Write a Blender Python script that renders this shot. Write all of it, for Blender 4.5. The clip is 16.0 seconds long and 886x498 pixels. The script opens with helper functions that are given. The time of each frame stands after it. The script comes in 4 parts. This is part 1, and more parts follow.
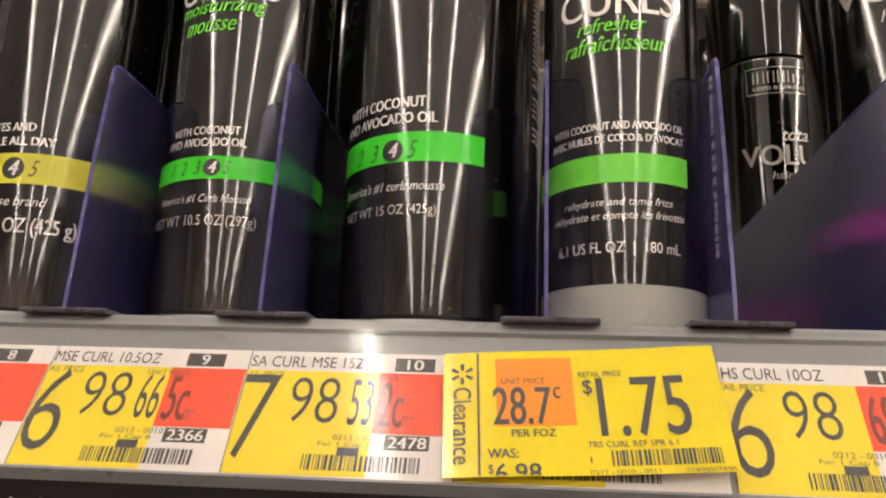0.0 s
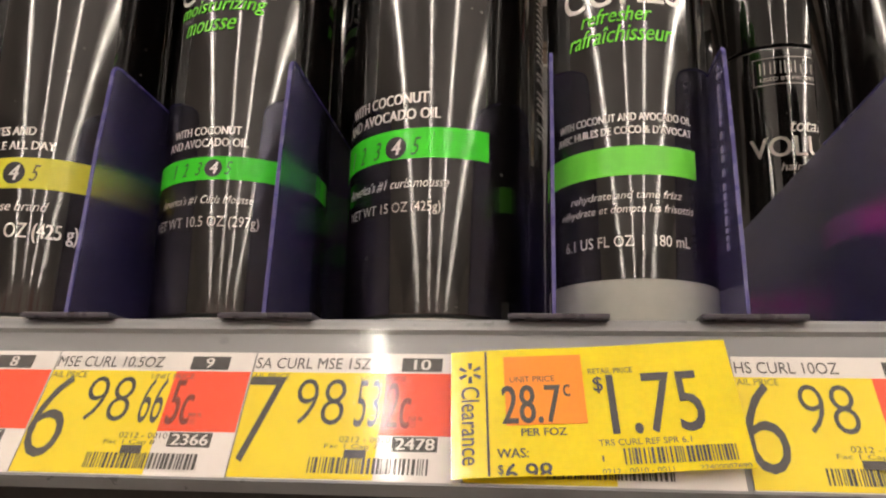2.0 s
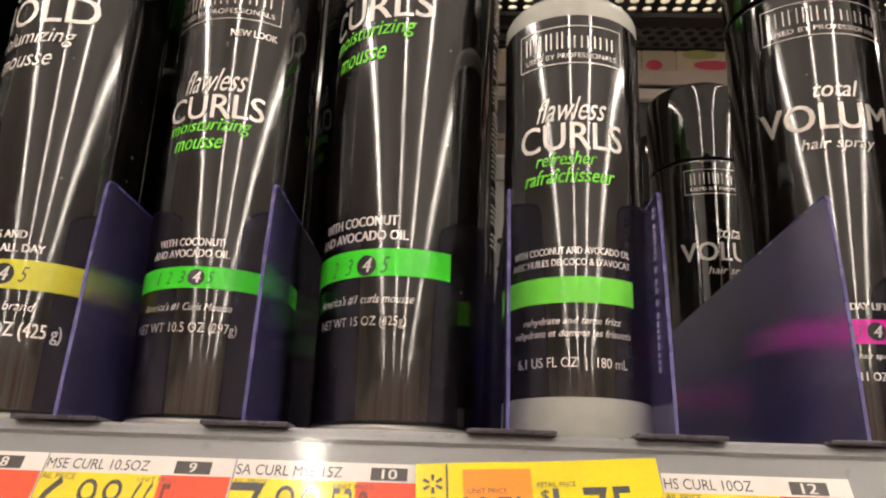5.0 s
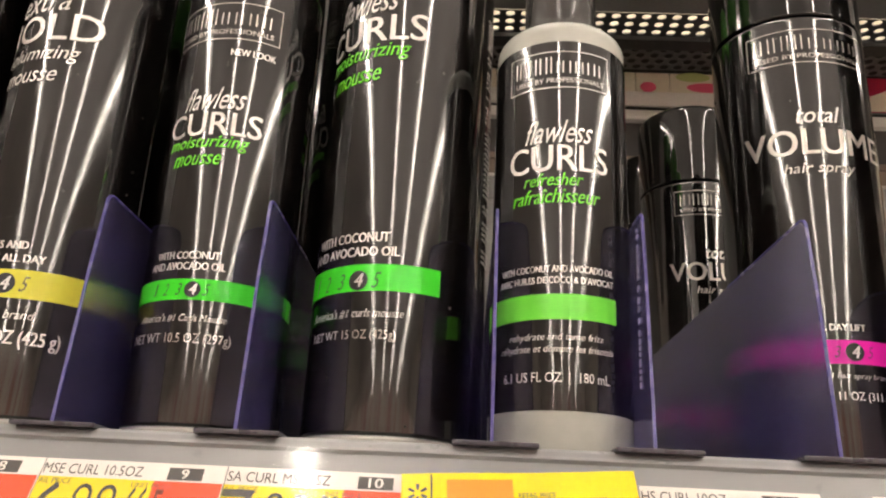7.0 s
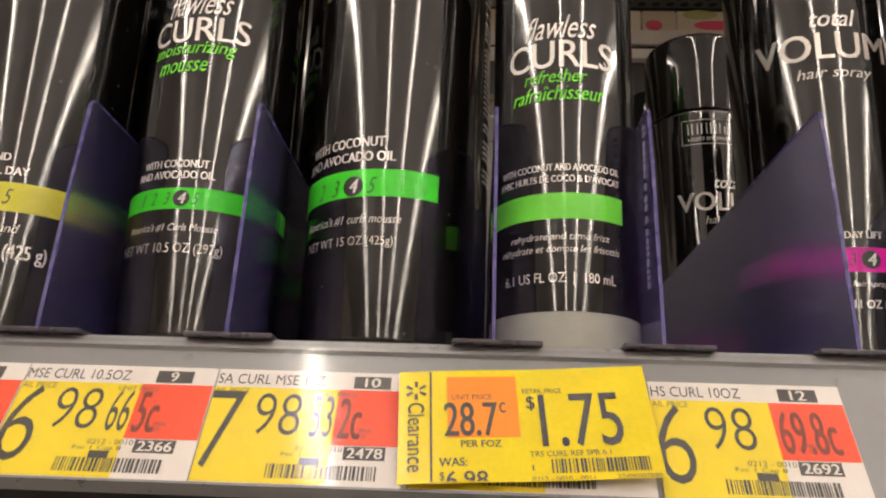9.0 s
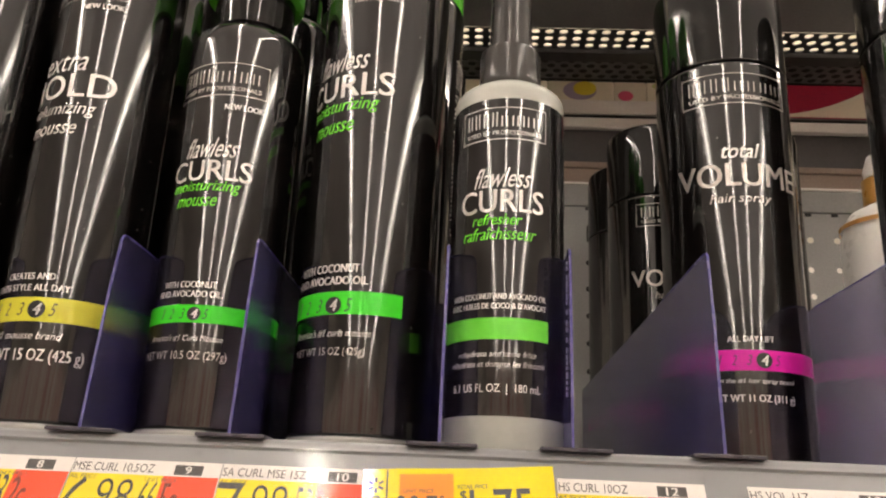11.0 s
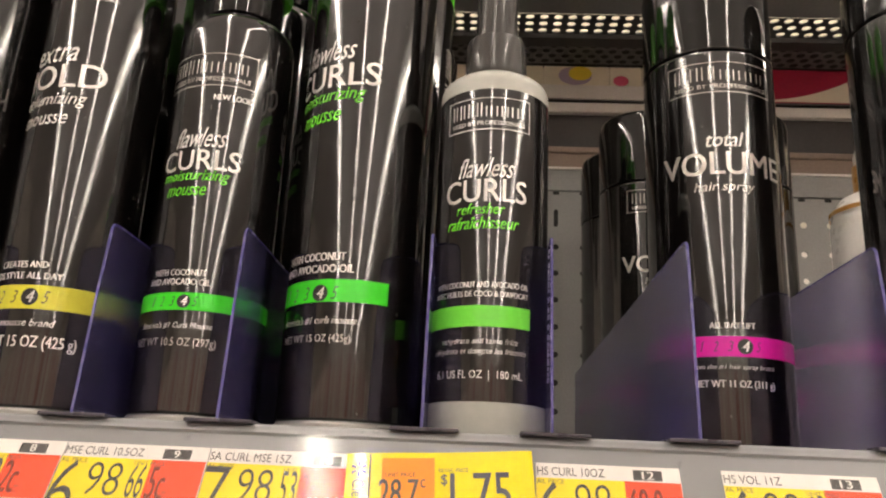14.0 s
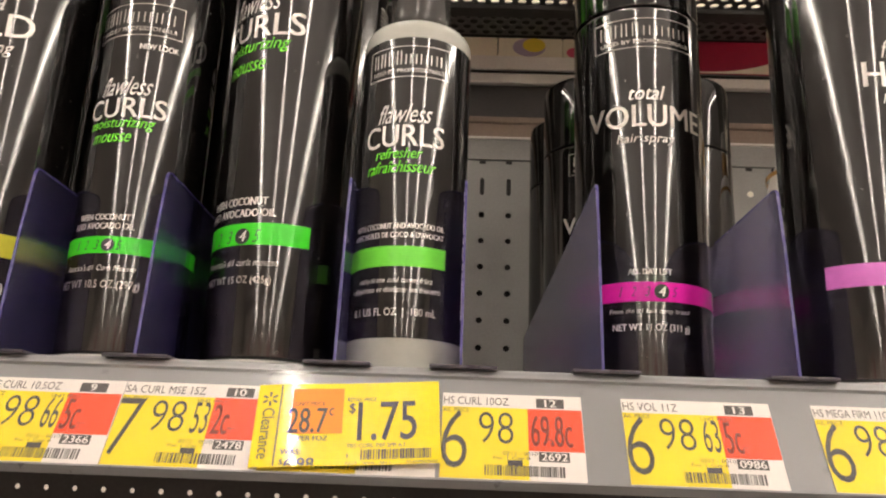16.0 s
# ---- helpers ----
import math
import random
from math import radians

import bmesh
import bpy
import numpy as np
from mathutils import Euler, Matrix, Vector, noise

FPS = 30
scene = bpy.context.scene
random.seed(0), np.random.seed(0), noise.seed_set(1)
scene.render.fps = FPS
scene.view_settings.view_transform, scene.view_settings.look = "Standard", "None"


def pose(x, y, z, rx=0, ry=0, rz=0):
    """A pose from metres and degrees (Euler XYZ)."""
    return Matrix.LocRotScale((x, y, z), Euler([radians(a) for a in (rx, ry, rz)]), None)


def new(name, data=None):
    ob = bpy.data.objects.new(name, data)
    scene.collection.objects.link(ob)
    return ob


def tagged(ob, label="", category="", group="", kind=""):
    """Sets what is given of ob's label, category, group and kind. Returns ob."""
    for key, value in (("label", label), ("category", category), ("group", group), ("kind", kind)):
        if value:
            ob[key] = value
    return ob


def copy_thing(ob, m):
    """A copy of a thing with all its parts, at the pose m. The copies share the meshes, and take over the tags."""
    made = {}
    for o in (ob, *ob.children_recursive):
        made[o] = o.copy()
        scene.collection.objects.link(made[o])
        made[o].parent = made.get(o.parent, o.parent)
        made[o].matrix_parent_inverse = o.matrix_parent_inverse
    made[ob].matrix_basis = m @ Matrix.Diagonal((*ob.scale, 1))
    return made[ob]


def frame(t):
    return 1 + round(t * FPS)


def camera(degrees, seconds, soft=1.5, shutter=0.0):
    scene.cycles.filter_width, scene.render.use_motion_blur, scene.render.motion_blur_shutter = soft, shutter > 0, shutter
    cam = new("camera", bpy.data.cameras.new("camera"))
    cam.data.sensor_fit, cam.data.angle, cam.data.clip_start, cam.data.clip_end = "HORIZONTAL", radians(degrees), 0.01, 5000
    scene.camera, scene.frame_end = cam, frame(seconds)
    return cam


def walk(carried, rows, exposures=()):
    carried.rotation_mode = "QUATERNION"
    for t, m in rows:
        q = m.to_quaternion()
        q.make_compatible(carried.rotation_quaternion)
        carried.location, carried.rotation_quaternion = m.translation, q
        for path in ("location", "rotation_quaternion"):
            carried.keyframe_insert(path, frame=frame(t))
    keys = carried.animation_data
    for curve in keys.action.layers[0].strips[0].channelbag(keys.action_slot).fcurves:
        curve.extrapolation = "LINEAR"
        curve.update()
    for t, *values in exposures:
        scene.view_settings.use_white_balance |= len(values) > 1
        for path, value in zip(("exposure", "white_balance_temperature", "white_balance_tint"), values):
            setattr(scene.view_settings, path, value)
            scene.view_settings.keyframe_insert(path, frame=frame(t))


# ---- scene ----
cam = camera(56.0, 16.0, soft=2.1)
METRES, EYE, TILT, LEAN, TURN = 0.269, -0.0328, 13.88, -2.09, 5.66
ROWS = [
    (0.0, 0.0, 0.0, 0.0, 0.0, 0.0, -0.0),
    (0.5, -0.003, -0.0027, 0.0014, 0.45, -0.32, 0.83),
    (1.0, -0.0198, 0.0201, -0.0125, 0.58, -0.37, 0.87),
    (1.5, -0.0075, 0.0239, -0.0003, 0.55, -0.23, 1.0),
    (2.0, 0.0021, 0.0128, -0.0018, 0.52, -0.05, 1.03),
    (2.5, 0.0008, 0.015, -0.0105, 0.08, 0.06, 0.66),
    (3.0, -0.0148, -0.0267, 0.032, -0.74, 1.02, 0.38),
    (3.5, -0.0211, -0.0572, 0.045, -1.68, 2.4, 0.11),
    (4.0, -0.0275, -0.0707, 0.0528, -2.89, 3.33, -0.49),
    (4.5, -0.0299, -0.0763, 0.0578, -3.66, 3.72, -0.56),
    (7.0, -0.0235, -0.115, 0.0586, -4.1, 5.15, -1.67),
    (7.5, -0.0068, -0.0887, 0.0165, -4.12, 4.39, -1.57),
    (8.0, -0.0171, -0.0409, -0.0273, -3.87, 3.71, -0.95),
    (8.5, -0.027, -0.0356, -0.0326, -3.42, 2.98, -0.7),
    (9.0, -0.0088, -0.0692, -0.017, -3.57, 3.04, -0.79),
    (9.5, 0.0146, -0.1723, 0.0147, -3.8, 3.54, -1.33),
    (10.0, 0.0338, -0.2704, 0.0642, -3.65, 4.3, -1.69),
    (12.5, 0.0332, -0.3264, 0.1246, -3.17, 0.93, -0.45),
    (13.0, 0.0448, -0.3101, 0.1152, -3.34, -0.35, -0.51),
    (13.5, 0.0477, -0.3182, 0.1099, -3.4, 0.91, -1.06),
    (14.0, 0.0583, -0.3381, 0.1206, -3.22, 2.73, -1.32),
    (14.5, 0.0796, -0.3699, 0.1238, -3.16, 3.17, -1.27),
    (15.0, 0.0859, -0.3656, 0.1006, -3.2, 2.87, -1.13),
    (15.5, 0.1169, -0.3798, 0.0902, -3.81, 2.59, -1.04),
    (16.0, 0.152, -0.3738, 0.0527, -4.55, 1.96, -1.17),
]
walk(cam, [(t, pose(0, 0, EYE, TILT, LEAN, TURN) @ pose(METRES * x, METRES * y, METRES * z, 90 + pitch, roll, yaw)) for t, x, y, z, yaw, pitch, roll in ROWS],
     [(0.0, -0.08), (3.0, -0.12), (4.0, -0.02), (4.7, 0.06), (7.0, 0.3), (8.0, 0.05), (9.0, -0.12), (9.5, -0.1), (10.0, -0.02), (12.5, 0.18), (16.0, 0.13)])

# ---- world: a closed shop hall, lit by its rows of ceiling strip lights ----
world = bpy.data.worlds.new("hall")
scene.world = world
world.use_nodes = True
world.node_tree.nodes["Background"].inputs[0].default_value = (0.55, 0.52, 0.48, 1)
world.node_tree.nodes["Background"].inputs[1].default_value = 0.2
LIGHT = 58.0                      # radiance of the strip tubes
UPLIGHT = 11.5                    # radiance of the glow strips added on top of the fittings to brighten the deck
LIGHT_COLOUR = (1.0, 0.885, 0.765)


# ---- materials ----
def material(name, colour, rough=0.5, metal=0.0, spec=0.5, coat=0.0, coat_rough=0.05, grain=0.0, grain_scale=400.0,
             bump=0.0, bump_scale=600.0, rough_var=0.0, emit=None, ior=1.5, stain=0.0, stain_scale=30.0, stretch=(1, 1, 1)):
    """A Principled material with colour variation at two scales, uneven gloss and fine relief, in object metres."""
    m = bpy.data.materials.new(name)
    m.use_nodes = True
    nt = m.node_tree
    b = nt.nodes["Principled BSDF"]
    b.inputs["Base Color"].default_value = (*colour, 1)
    b.inputs["Roughness"].default_value = rough
    b.inputs["Metallic"].default_value = metal
    b.inputs["Specular IOR Level"].default_value = spec
    b.inputs["IOR"].default_value = ior
    b.inputs["Coat Weight"].default_value = coat
    b.inputs["Coat Roughness"].default_value = coat_rough
    co = nt.nodes.new("ShaderNodeTexCoord")
    mp = nt.nodes.new("ShaderNodeMapping")
    mp.inputs["Scale"].default_value = stretch
    nt.links.new(co.outputs["Object"], mp.inputs[0])

    def noise_at(scale, detail=3.0):
        n = nt.nodes.new("ShaderNodeTexNoise")
        n.inputs["Scale"].default_value = scale
        n.inputs["Detail"].default_value = detail
        nt.links.new(mp.outputs[0], n.inputs["Vector"])
        return n.outputs["Fac"]

    def spread(fac, lo, hi):
        r = nt.nodes.new("ShaderNodeMapRange")
        r.inputs["From Min"].default_value, r.inputs["From Max"].default_value = 0.3, 0.7
        r.inputs["To Min"].default_value, r.inputs["To Max"].default_value = lo, hi
        nt.links.new(fac, r.inputs["Value"])
        return r.outputs["Result"]

    if grain or stain:
        value = spread(noise_at(grain_scale), 1 - grain, 1 + grain)
        if stain:
            mul = nt.nodes.new("ShaderNodeMath")
            mul.operation = "MULTIPLY"
            nt.links.new(value, mul.inputs[0])
            nt.links.new(spread(noise_at(stain_scale, 5.0), 1 - stain, 1 + stain * 0.5), mul.inputs[1])
            value = mul.outputs[0]
        mix = nt.nodes.new("ShaderNodeVectorMath")
        mix.operation = "SCALE"
        mix.inputs[0].default_value = colour
        nt.links.new(value, mix.inputs["Scale"])
        nt.links.new(mix.outputs[0], b.inputs["Base Color"])
    if rough_var:
        nt.links.new(spread(noise_at(stain_scale * 2, 4.0), max(0.0, rough - rough_var), rough + rough_var), b.inputs["Roughness"])
    if bump:
        bn = nt.nodes.new("ShaderNodeBump")
        bn.inputs["Strength"].default_value = bump
        bn.inputs["Distance"].default_value = 0.0004
        nt.links.new(noise_at(bump_scale, 2.0), bn.inputs["Height"])
        nt.links.new(bn.outputs[0], b.inputs["Normal"])
    if emit:
        b.inputs["Emission Color"].default_value = (*emit[0], 1)
        b.inputs["Emission Strength"].default_value = emit[1]
    return m


M = dict(
    can=material("black_lacquer", (0.0045, 0.0036, 0.0034), 0.088, ior=1.84, grain=0.2, grain_scale=900, rough_var=0.022, stain_scale=60, bump=0.02, bump_scale=240),
    cap=material("black_plastic_cap", (0.006, 0.0055, 0.005), 0.07, ior=1.5, rough_var=0.04, bump=0.05, bump_scale=300),
    pump=material("dark_grey_pump", (0.045, 0.042, 0.04), 0.2, ior=1.5, rough_var=0.05),
    green_cap=material("green_cap_plastic", (0.09, 0.42, 0.03), 0.25, rough_var=0.05),
    rim=material("tin_rim", (0.44, 0.43, 0.41), 0.42, metal=0.45, rough_var=0.08, stain_scale=80),
    milky=material("milky_plastic", (0.45, 0.465, 0.425), 0.22, grain=0.04, grain_scale=200, rough_var=0.05),
    green=material("green_print", (0.06, 0.74, 0.03), 0.16, grain=0.03),
    lime=material("lime_print", (0.17, 0.74, 0.06), 0.2, grain=0.03),
    green_ink=material("green_ink", (0.16, 0.72, 0.03), 0.3),
    yellow_print=material("yellow_print", (0.70, 0.68, 0.06), 0.16, grain=0.03),
    magenta=material("magenta_print", (0.80, 0.02, 0.42), 0.16, grain=0.03),
    orchid=material("orchid_print", (0.72, 0.20, 0.66), 0.18, grain=0.03),
    ink=material("white_ink", (0.80, 0.77, 0.74), 0.38, metal=0.45, grain=0.05),
    grey_ink=material("silver_ink", (0.62, 0.58, 0.54), 0.32, metal=0.6, grain=0.05),
    faint_print=material("faint_reflected_print", (0.30, 0.29, 0.42), 0.4),
    dark_ink=material("dark_ink", (0.02, 0.02, 0.02), 0.3),
    dim_ink=material("printed_dark_green", (0.02, 0.17, 0.015), 0.3),
    dim_magenta=material("printed_plum", (0.20, 0.01, 0.12), 0.3),
    dim_olive=material("printed_olive", (0.10, 0.095, 0.02), 0.3),
    shelf=material("grey_enamel", (0.30, 0.295, 0.285), 0.38, grain=0.05, grain_scale=700, stain=0.10, stain_scale=45, rough_var=0.08, bump=0.06, bump_scale=900),
    rail=material("grey_rail_vinyl", (0.25, 0.255, 0.265), 0.3, grain=0.04, grain_scale=500, stain=0.03, stain_scale=60, rough_var=0.03, bump=0.04),
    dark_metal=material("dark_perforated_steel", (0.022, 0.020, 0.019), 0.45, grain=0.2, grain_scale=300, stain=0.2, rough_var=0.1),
    mid_metal=material("grey_steel_underside", (0.16, 0.155, 0.15), 0.5, grain=0.1, stain=0.15, stain_scale=20),
    peg=material("grey_pegboard", (0.29, 0.285, 0.275), 0.5, grain=0.06, grain_scale=500, stain=0.1, stain_scale=15, bump=0.05),
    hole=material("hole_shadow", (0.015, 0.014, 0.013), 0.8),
    mesh_metal=material("grey_mesh_steel", (0.10, 0.095, 0.092), 0.5, grain=0.15, grain_scale=300, stain=0.2, stain_scale=30),
    hole_lit=material("lit_hole_fill", (0.80, 0.76, 0.66), 0.7),
    pale=material("pale_steel", (0.78, 0.75, 0.70), 0.4, grain=0.04, stain=0.08, stain_scale=12),
    recess=material("dark_grey_steel", (0.060, 0.056, 0.054), 0.5, grain=0.1, stain=0.15, stain_scale=20),
    tan=material("tan_board", (0.28, 0.21, 0.165), 0.6, grain=0.08, stain=0.15, stain_scale=12),
    paper=material("white_tag_paper", (0.80, 0.76, 0.73), 0.55, grain=0.02, grain_scale=900, stain=0.04, stain_scale=80),
    tag_yellow=material("yellow_tag_print", (0.84, 0.66, 0.006), 0.5, grain=0.03, grain_scale=900, stain=0.04, stain_scale=90),
    tag_red=material("red_tag_print", (0.86, 0.075, 0.018), 0.5, grain=0.03, grain_scale=900),
    tag_orange=material("orange_tag_print", (0.90, 0.27, 0.01), 0.45, grain=0.03, grain_scale=900),
    faded_ink=material("faded_red_brown_ink", (0.20, 0.028, 0.016), 0.5, grain=0.2, grain_scale=1500),
    tag_ink=material("grey_black_tag_ink", (0.062, 0.058, 0.055), 0.5, grain=0.15, grain_scale=1500),
    clearance=material("clearance_yellow_film", (0.84, 0.675, 0.006), 0.14, grain=0.03, grain_scale=700, stain=0.05, stain_scale=60, bump=0.06, bump_scale=70, coat=1.0, coat_rough=0.07),
    ceiling=material("white_ceiling_deck", (0.66, 0.635, 0.64), 0.5, grain=0.05, grain_scale=3, stain=0.08, stain_scale=0.6),
    wall=material("pale_hall_wall", (0.84, 0.79, 0.74), 0.8, grain=0.05, grain_scale=4, stain=0.1, stain_scale=0.7),
    floor=material("polished_floor", (0.40, 0.38, 0.35), 0.25, grain=0.05, grain_scale=8, stain=0.1, stain_scale=1.2),
    tube=material("lamp_tube", (0.9, 0.9, 0.9), 0.5, emit=(LIGHT_COLOUR, LIGHT)),
    deck_fill=material("deck_fill_glow", (0.9, 0.9, 0.9), 0.5, emit=(LIGHT_COLOUR, UPLIGHT)),
    housing=material("white_lamp_housing", (0.75, 0.73, 0.70), 0.5, grain=0.03, grain_scale=20),
    carton_white=material("cream_carton", (0.80, 0.74, 0.58), 0.5, grain=0.03, stain=0.05),
    carton_red=material("dark_red_carton", (0.36, 0.015, 0.05), 0.4, grain=0.06, stain=0.1),
    carton_pink=material("pink_print", (0.80, 0.12, 0.22), 0.45),
    carton_yellow=material("yellow_dot_print", (0.75, 0.60, 0.05), 0.45),
    carton_purple=material("mauve_print", (0.42, 0.34, 0.45), 0.45),
    carton_green=material("pale_green_print", (0.50, 0.58, 0.22), 0.45),
    white_bottle=material("white_bottle_plastic", (0.78, 0.76, 0.72), 0.28, grain=0.02, rough_var=0.05),
    bronze=material("bronze_cap", (0.42, 0.22, 0.05), 0.3, grain=0.05, rough_var=0.05),
    blue_ink=material("blue_ink", (0.05, 0.07, 0.35), 0.4),
)


def dust(m, tint, scale, level):
    """Sparse pale specks over a dark lacquer."""
    nt = m.node_tree
    b = nt.nodes["Principled BSDF"]
    co = nt.nodes.new("ShaderNodeTexCoord")
    vo = nt.nodes.new("ShaderNodeTexVoronoi")
    vo.inputs["Scale"].default_value = scale
    nt.links.new(co.outputs["Object"], vo.inputs["Vector"])
    sep = nt.nodes.new("ShaderNodeSeparateColor")
    nt.links.new(vo.outputs["Color"], sep.inputs[0])
    few = nt.nodes.new("ShaderNodeMath")
    few.operation = "GREATER_THAN"
    few.inputs[1].default_value = level
    nt.links.new(sep.outputs[0], few.inputs[0])
    small = nt.nodes.new("ShaderNodeMath")
    small.operation = "LESS_THAN"
    small.inputs[1].default_value = 0.16
    nt.links.new(vo.outputs["Distance"], small.inputs[0])
    both = nt.nodes.new("ShaderNodeMath")
    both.operation = "MULTIPLY"
    nt.links.new(few.outputs[0], both.inputs[0])
    nt.links.new(small.outputs[0], both.inputs[1])
    mix = nt.nodes.new("ShaderNodeMix")
    mix.data_type = "RGBA"
    nt.links.new(both.outputs[0], mix.inputs["Factor"])
    nt.links.new(b.inputs["Base Color"].links[0].from_socket, mix.inputs["A"])
    mix.inputs["B"].default_value = (*tint, 1)
    nt.links.new(mix.outputs["Result"], b.inputs["Base Color"])


def plastic_sheet(name, clear, haze, weight, rough):
    """Tinted, slightly frosted divider plastic: mostly see-through, with a little scattering inside."""
    m = material(name, clear, rough, ior=1.46, stain_scale=25, rough_var=0.05)
    nt = m.node_tree
    b = nt.nodes["Principled BSDF"]
    b.inputs["Transmission Weight"].default_value = 1.0
    di = nt.nodes.new("ShaderNodeBsdfDiffuse")
    tl = nt.nodes.new("ShaderNodeBsdfTranslucent")
    di.inputs["Color"].default_value = tl.inputs["Color"].default_value = (*haze, 1)
    both = nt.nodes.new("ShaderNodeMixShader")
    both.inputs[0].default_value = 0.5
    nt.links.new(di.outputs[0], both.inputs[1])
    nt.links.new(tl.outputs[0], both.inputs[2])
    co = nt.nodes.new("ShaderNodeTexCoord")
    no = nt.nodes.new("ShaderNodeTexNoise")
    no.inputs["Scale"].default_value = 40.0
    no.inputs["Detail"].default_value = 5.0
    nt.links.new(co.outputs["Object"], no.inputs["Vector"])
    sm = nt.nodes.new("ShaderNodeMapRange")
    sm.inputs["From Min"].default_value, sm.inputs["From Max"].default_value = 0.35, 0.75
    sm.inputs["To Min"].default_value, sm.inputs["To Max"].default_value = weight * 0.7, weight * 1.5
    nt.links.new(no.outputs["Fac"], sm.inputs["Value"])
    mix = nt.nodes.new("ShaderNodeMixShader")
    nt.links.new(sm.outputs["Result"], mix.inputs[0])
    nt.links.new(b.outputs[0], mix.inputs[1])
    nt.links.new(both.outputs[0], mix.inputs[2])
    nt.links.new(mix.outputs[0], nt.nodes["Material Output"].inputs["Surface"])
    return m


def clear_film(name):
    """A clear cover: see-through, with gloss that follows Fresnel."""
    m = bpy.data.materials.new(name)
    m.use_nodes = True
    nt = m.node_tree
    nt.nodes.clear()
    out = nt.nodes.new("ShaderNodeOutputMaterial")
    mix = nt.nodes.new("ShaderNodeMixShader")
    tr = nt.nodes.new("ShaderNodeBsdfTransparent")
    gl = nt.nodes.new("ShaderNodeBsdfGlossy")
    gl.inputs["Color"].default_value = (0.8, 0.8, 0.8, 1)
    gl.inputs["Roughness"].default_value = 0.09
    lw = nt.nodes.new("ShaderNodeLayerWeight")
    pw = nt.nodes.new("ShaderNodeMath")
    pw.operation = "POWER"
    pw.inputs[1].default_value = 5.0
    fr = nt.nodes.new("ShaderNodeMath")
    fr.operation = "MULTIPLY_ADD"
    fr.inputs[1].default_value, fr.inputs[2].default_value = 0.9, 0.022
    nt.links.new(lw.outputs["Facing"], pw.inputs[0])
    nt.links.new(pw.outputs[0], fr.inputs[0])
    co = nt.nodes.new("ShaderNodeTexCoord")
    no = nt.nodes.new("ShaderNodeTexNoise")
    no.inputs["Scale"].default_value = 45.0
    bu = nt.nodes.new("ShaderNodeBump")
    bu.inputs["Strength"].default_value = 0.25
    bu.inputs["Distance"].default_value = 0.0006
    nt.links.new(co.outputs["Object"], no.inputs["Vector"])
    nt.links.new(no.outputs["Fac"], bu.inputs["Height"])
    nt.links.new(bu.outputs[0], gl.inputs["Normal"])
    nt.links.new(fr.outputs[0], mix.inputs[0])
    nt.links.new(tr.outputs[0], mix.inputs[1])
    nt.links.new(gl.outputs[0], mix.inputs[2])
    nt.links.new(mix.outputs[0], out.inputs[0])
    return m


def packed_shelving(name):
    """Upright stripes of packs in browns, greys, cream and dark red."""
    m = material(name, (0.5, 0.42, 0.36), 0.55)
    nt = m.node_tree
    co = nt.nodes.new("ShaderNodeTexCoord")
    mp = nt.nodes.new("ShaderNodeMapping")
    mp.inputs["Scale"].default_value = (2.6, 0.0, 0.12)
    no = nt.nodes.new("ShaderNodeTexNoise")
    no.inputs["Scale"].default_value = 1.0
    no.inputs["Detail"].default_value = 4.0
    no.inputs["Roughness"].default_value = 0.65
    ramp = nt.nodes.new("ShaderNodeValToRGB")
    cr = ramp.color_ramp
    cr.elements[0].position, cr.elements[0].color = 0.30, (0.40, 0.34, 0.32, 1)
    cr.elements[1].position, cr.elements[1].color = 0.74, (0.86, 0.80, 0.74, 1)
    for at, colour in ((0.40, (0.80, 0.76, 0.74, 1)), (0.46, (0.86, 0.80, 0.74, 1)), (0.515, (0.48, 0.12, 0.10, 1)), (0.545, (0.80, 0.74, 0.69, 1)), (0.66, (0.62, 0.57, 0.54, 1))):
        cr.elements.new(at).color = colour
    nt.links.new(co.outputs["Object"], mp.inputs[0])
    nt.links.new(mp.outputs[0], no.inputs["Vector"])
    nt.links.new(no.outputs["Fac"], ramp.inputs[0])
    nt.links.new(ramp.outputs[0], nt.nodes["Principled BSDF"].inputs["Base Color"])
    return m


M["opposite"] = packed_shelving("packed_shelving")
M["divider"] = plastic_sheet("violet_divider_plastic", (0.62, 0.60, 0.82), (0.22, 0.18, 0.66), 0.06, 0.20)
M["divider_edge"] = material("violet_cut_edge", (0.08, 0.07, 0.235), 0.25, rough_var=0.08, stain_scale=60)
M["foot"] = material("divider_foot_plastic", (0.055, 0.05, 0.065), 0.3, rough_var=0.08, stain=0.2, stain_scale=80)
dust(M["can"], (0.09, 0.085, 0.08), 330.0, 0.965)
M["film"] = clear_film("clear_rail_cover")


# ---- building helpers ----
def part(name, bm, mat, parent=None, label="", smooth=False):
    me = bpy.data.meshes.new(name)
    bm.to_mesh(me)
    bm.free()
    if smooth:
        for p in me.polygons:
            p.use_smooth = True
        me.set_sharp_from_angle(angle=radians(35))
    me.materials.append(M[mat])
    ob = new(name, me)
    ob.parent = parent
    if label:
        ob["label"] = label
    return ob


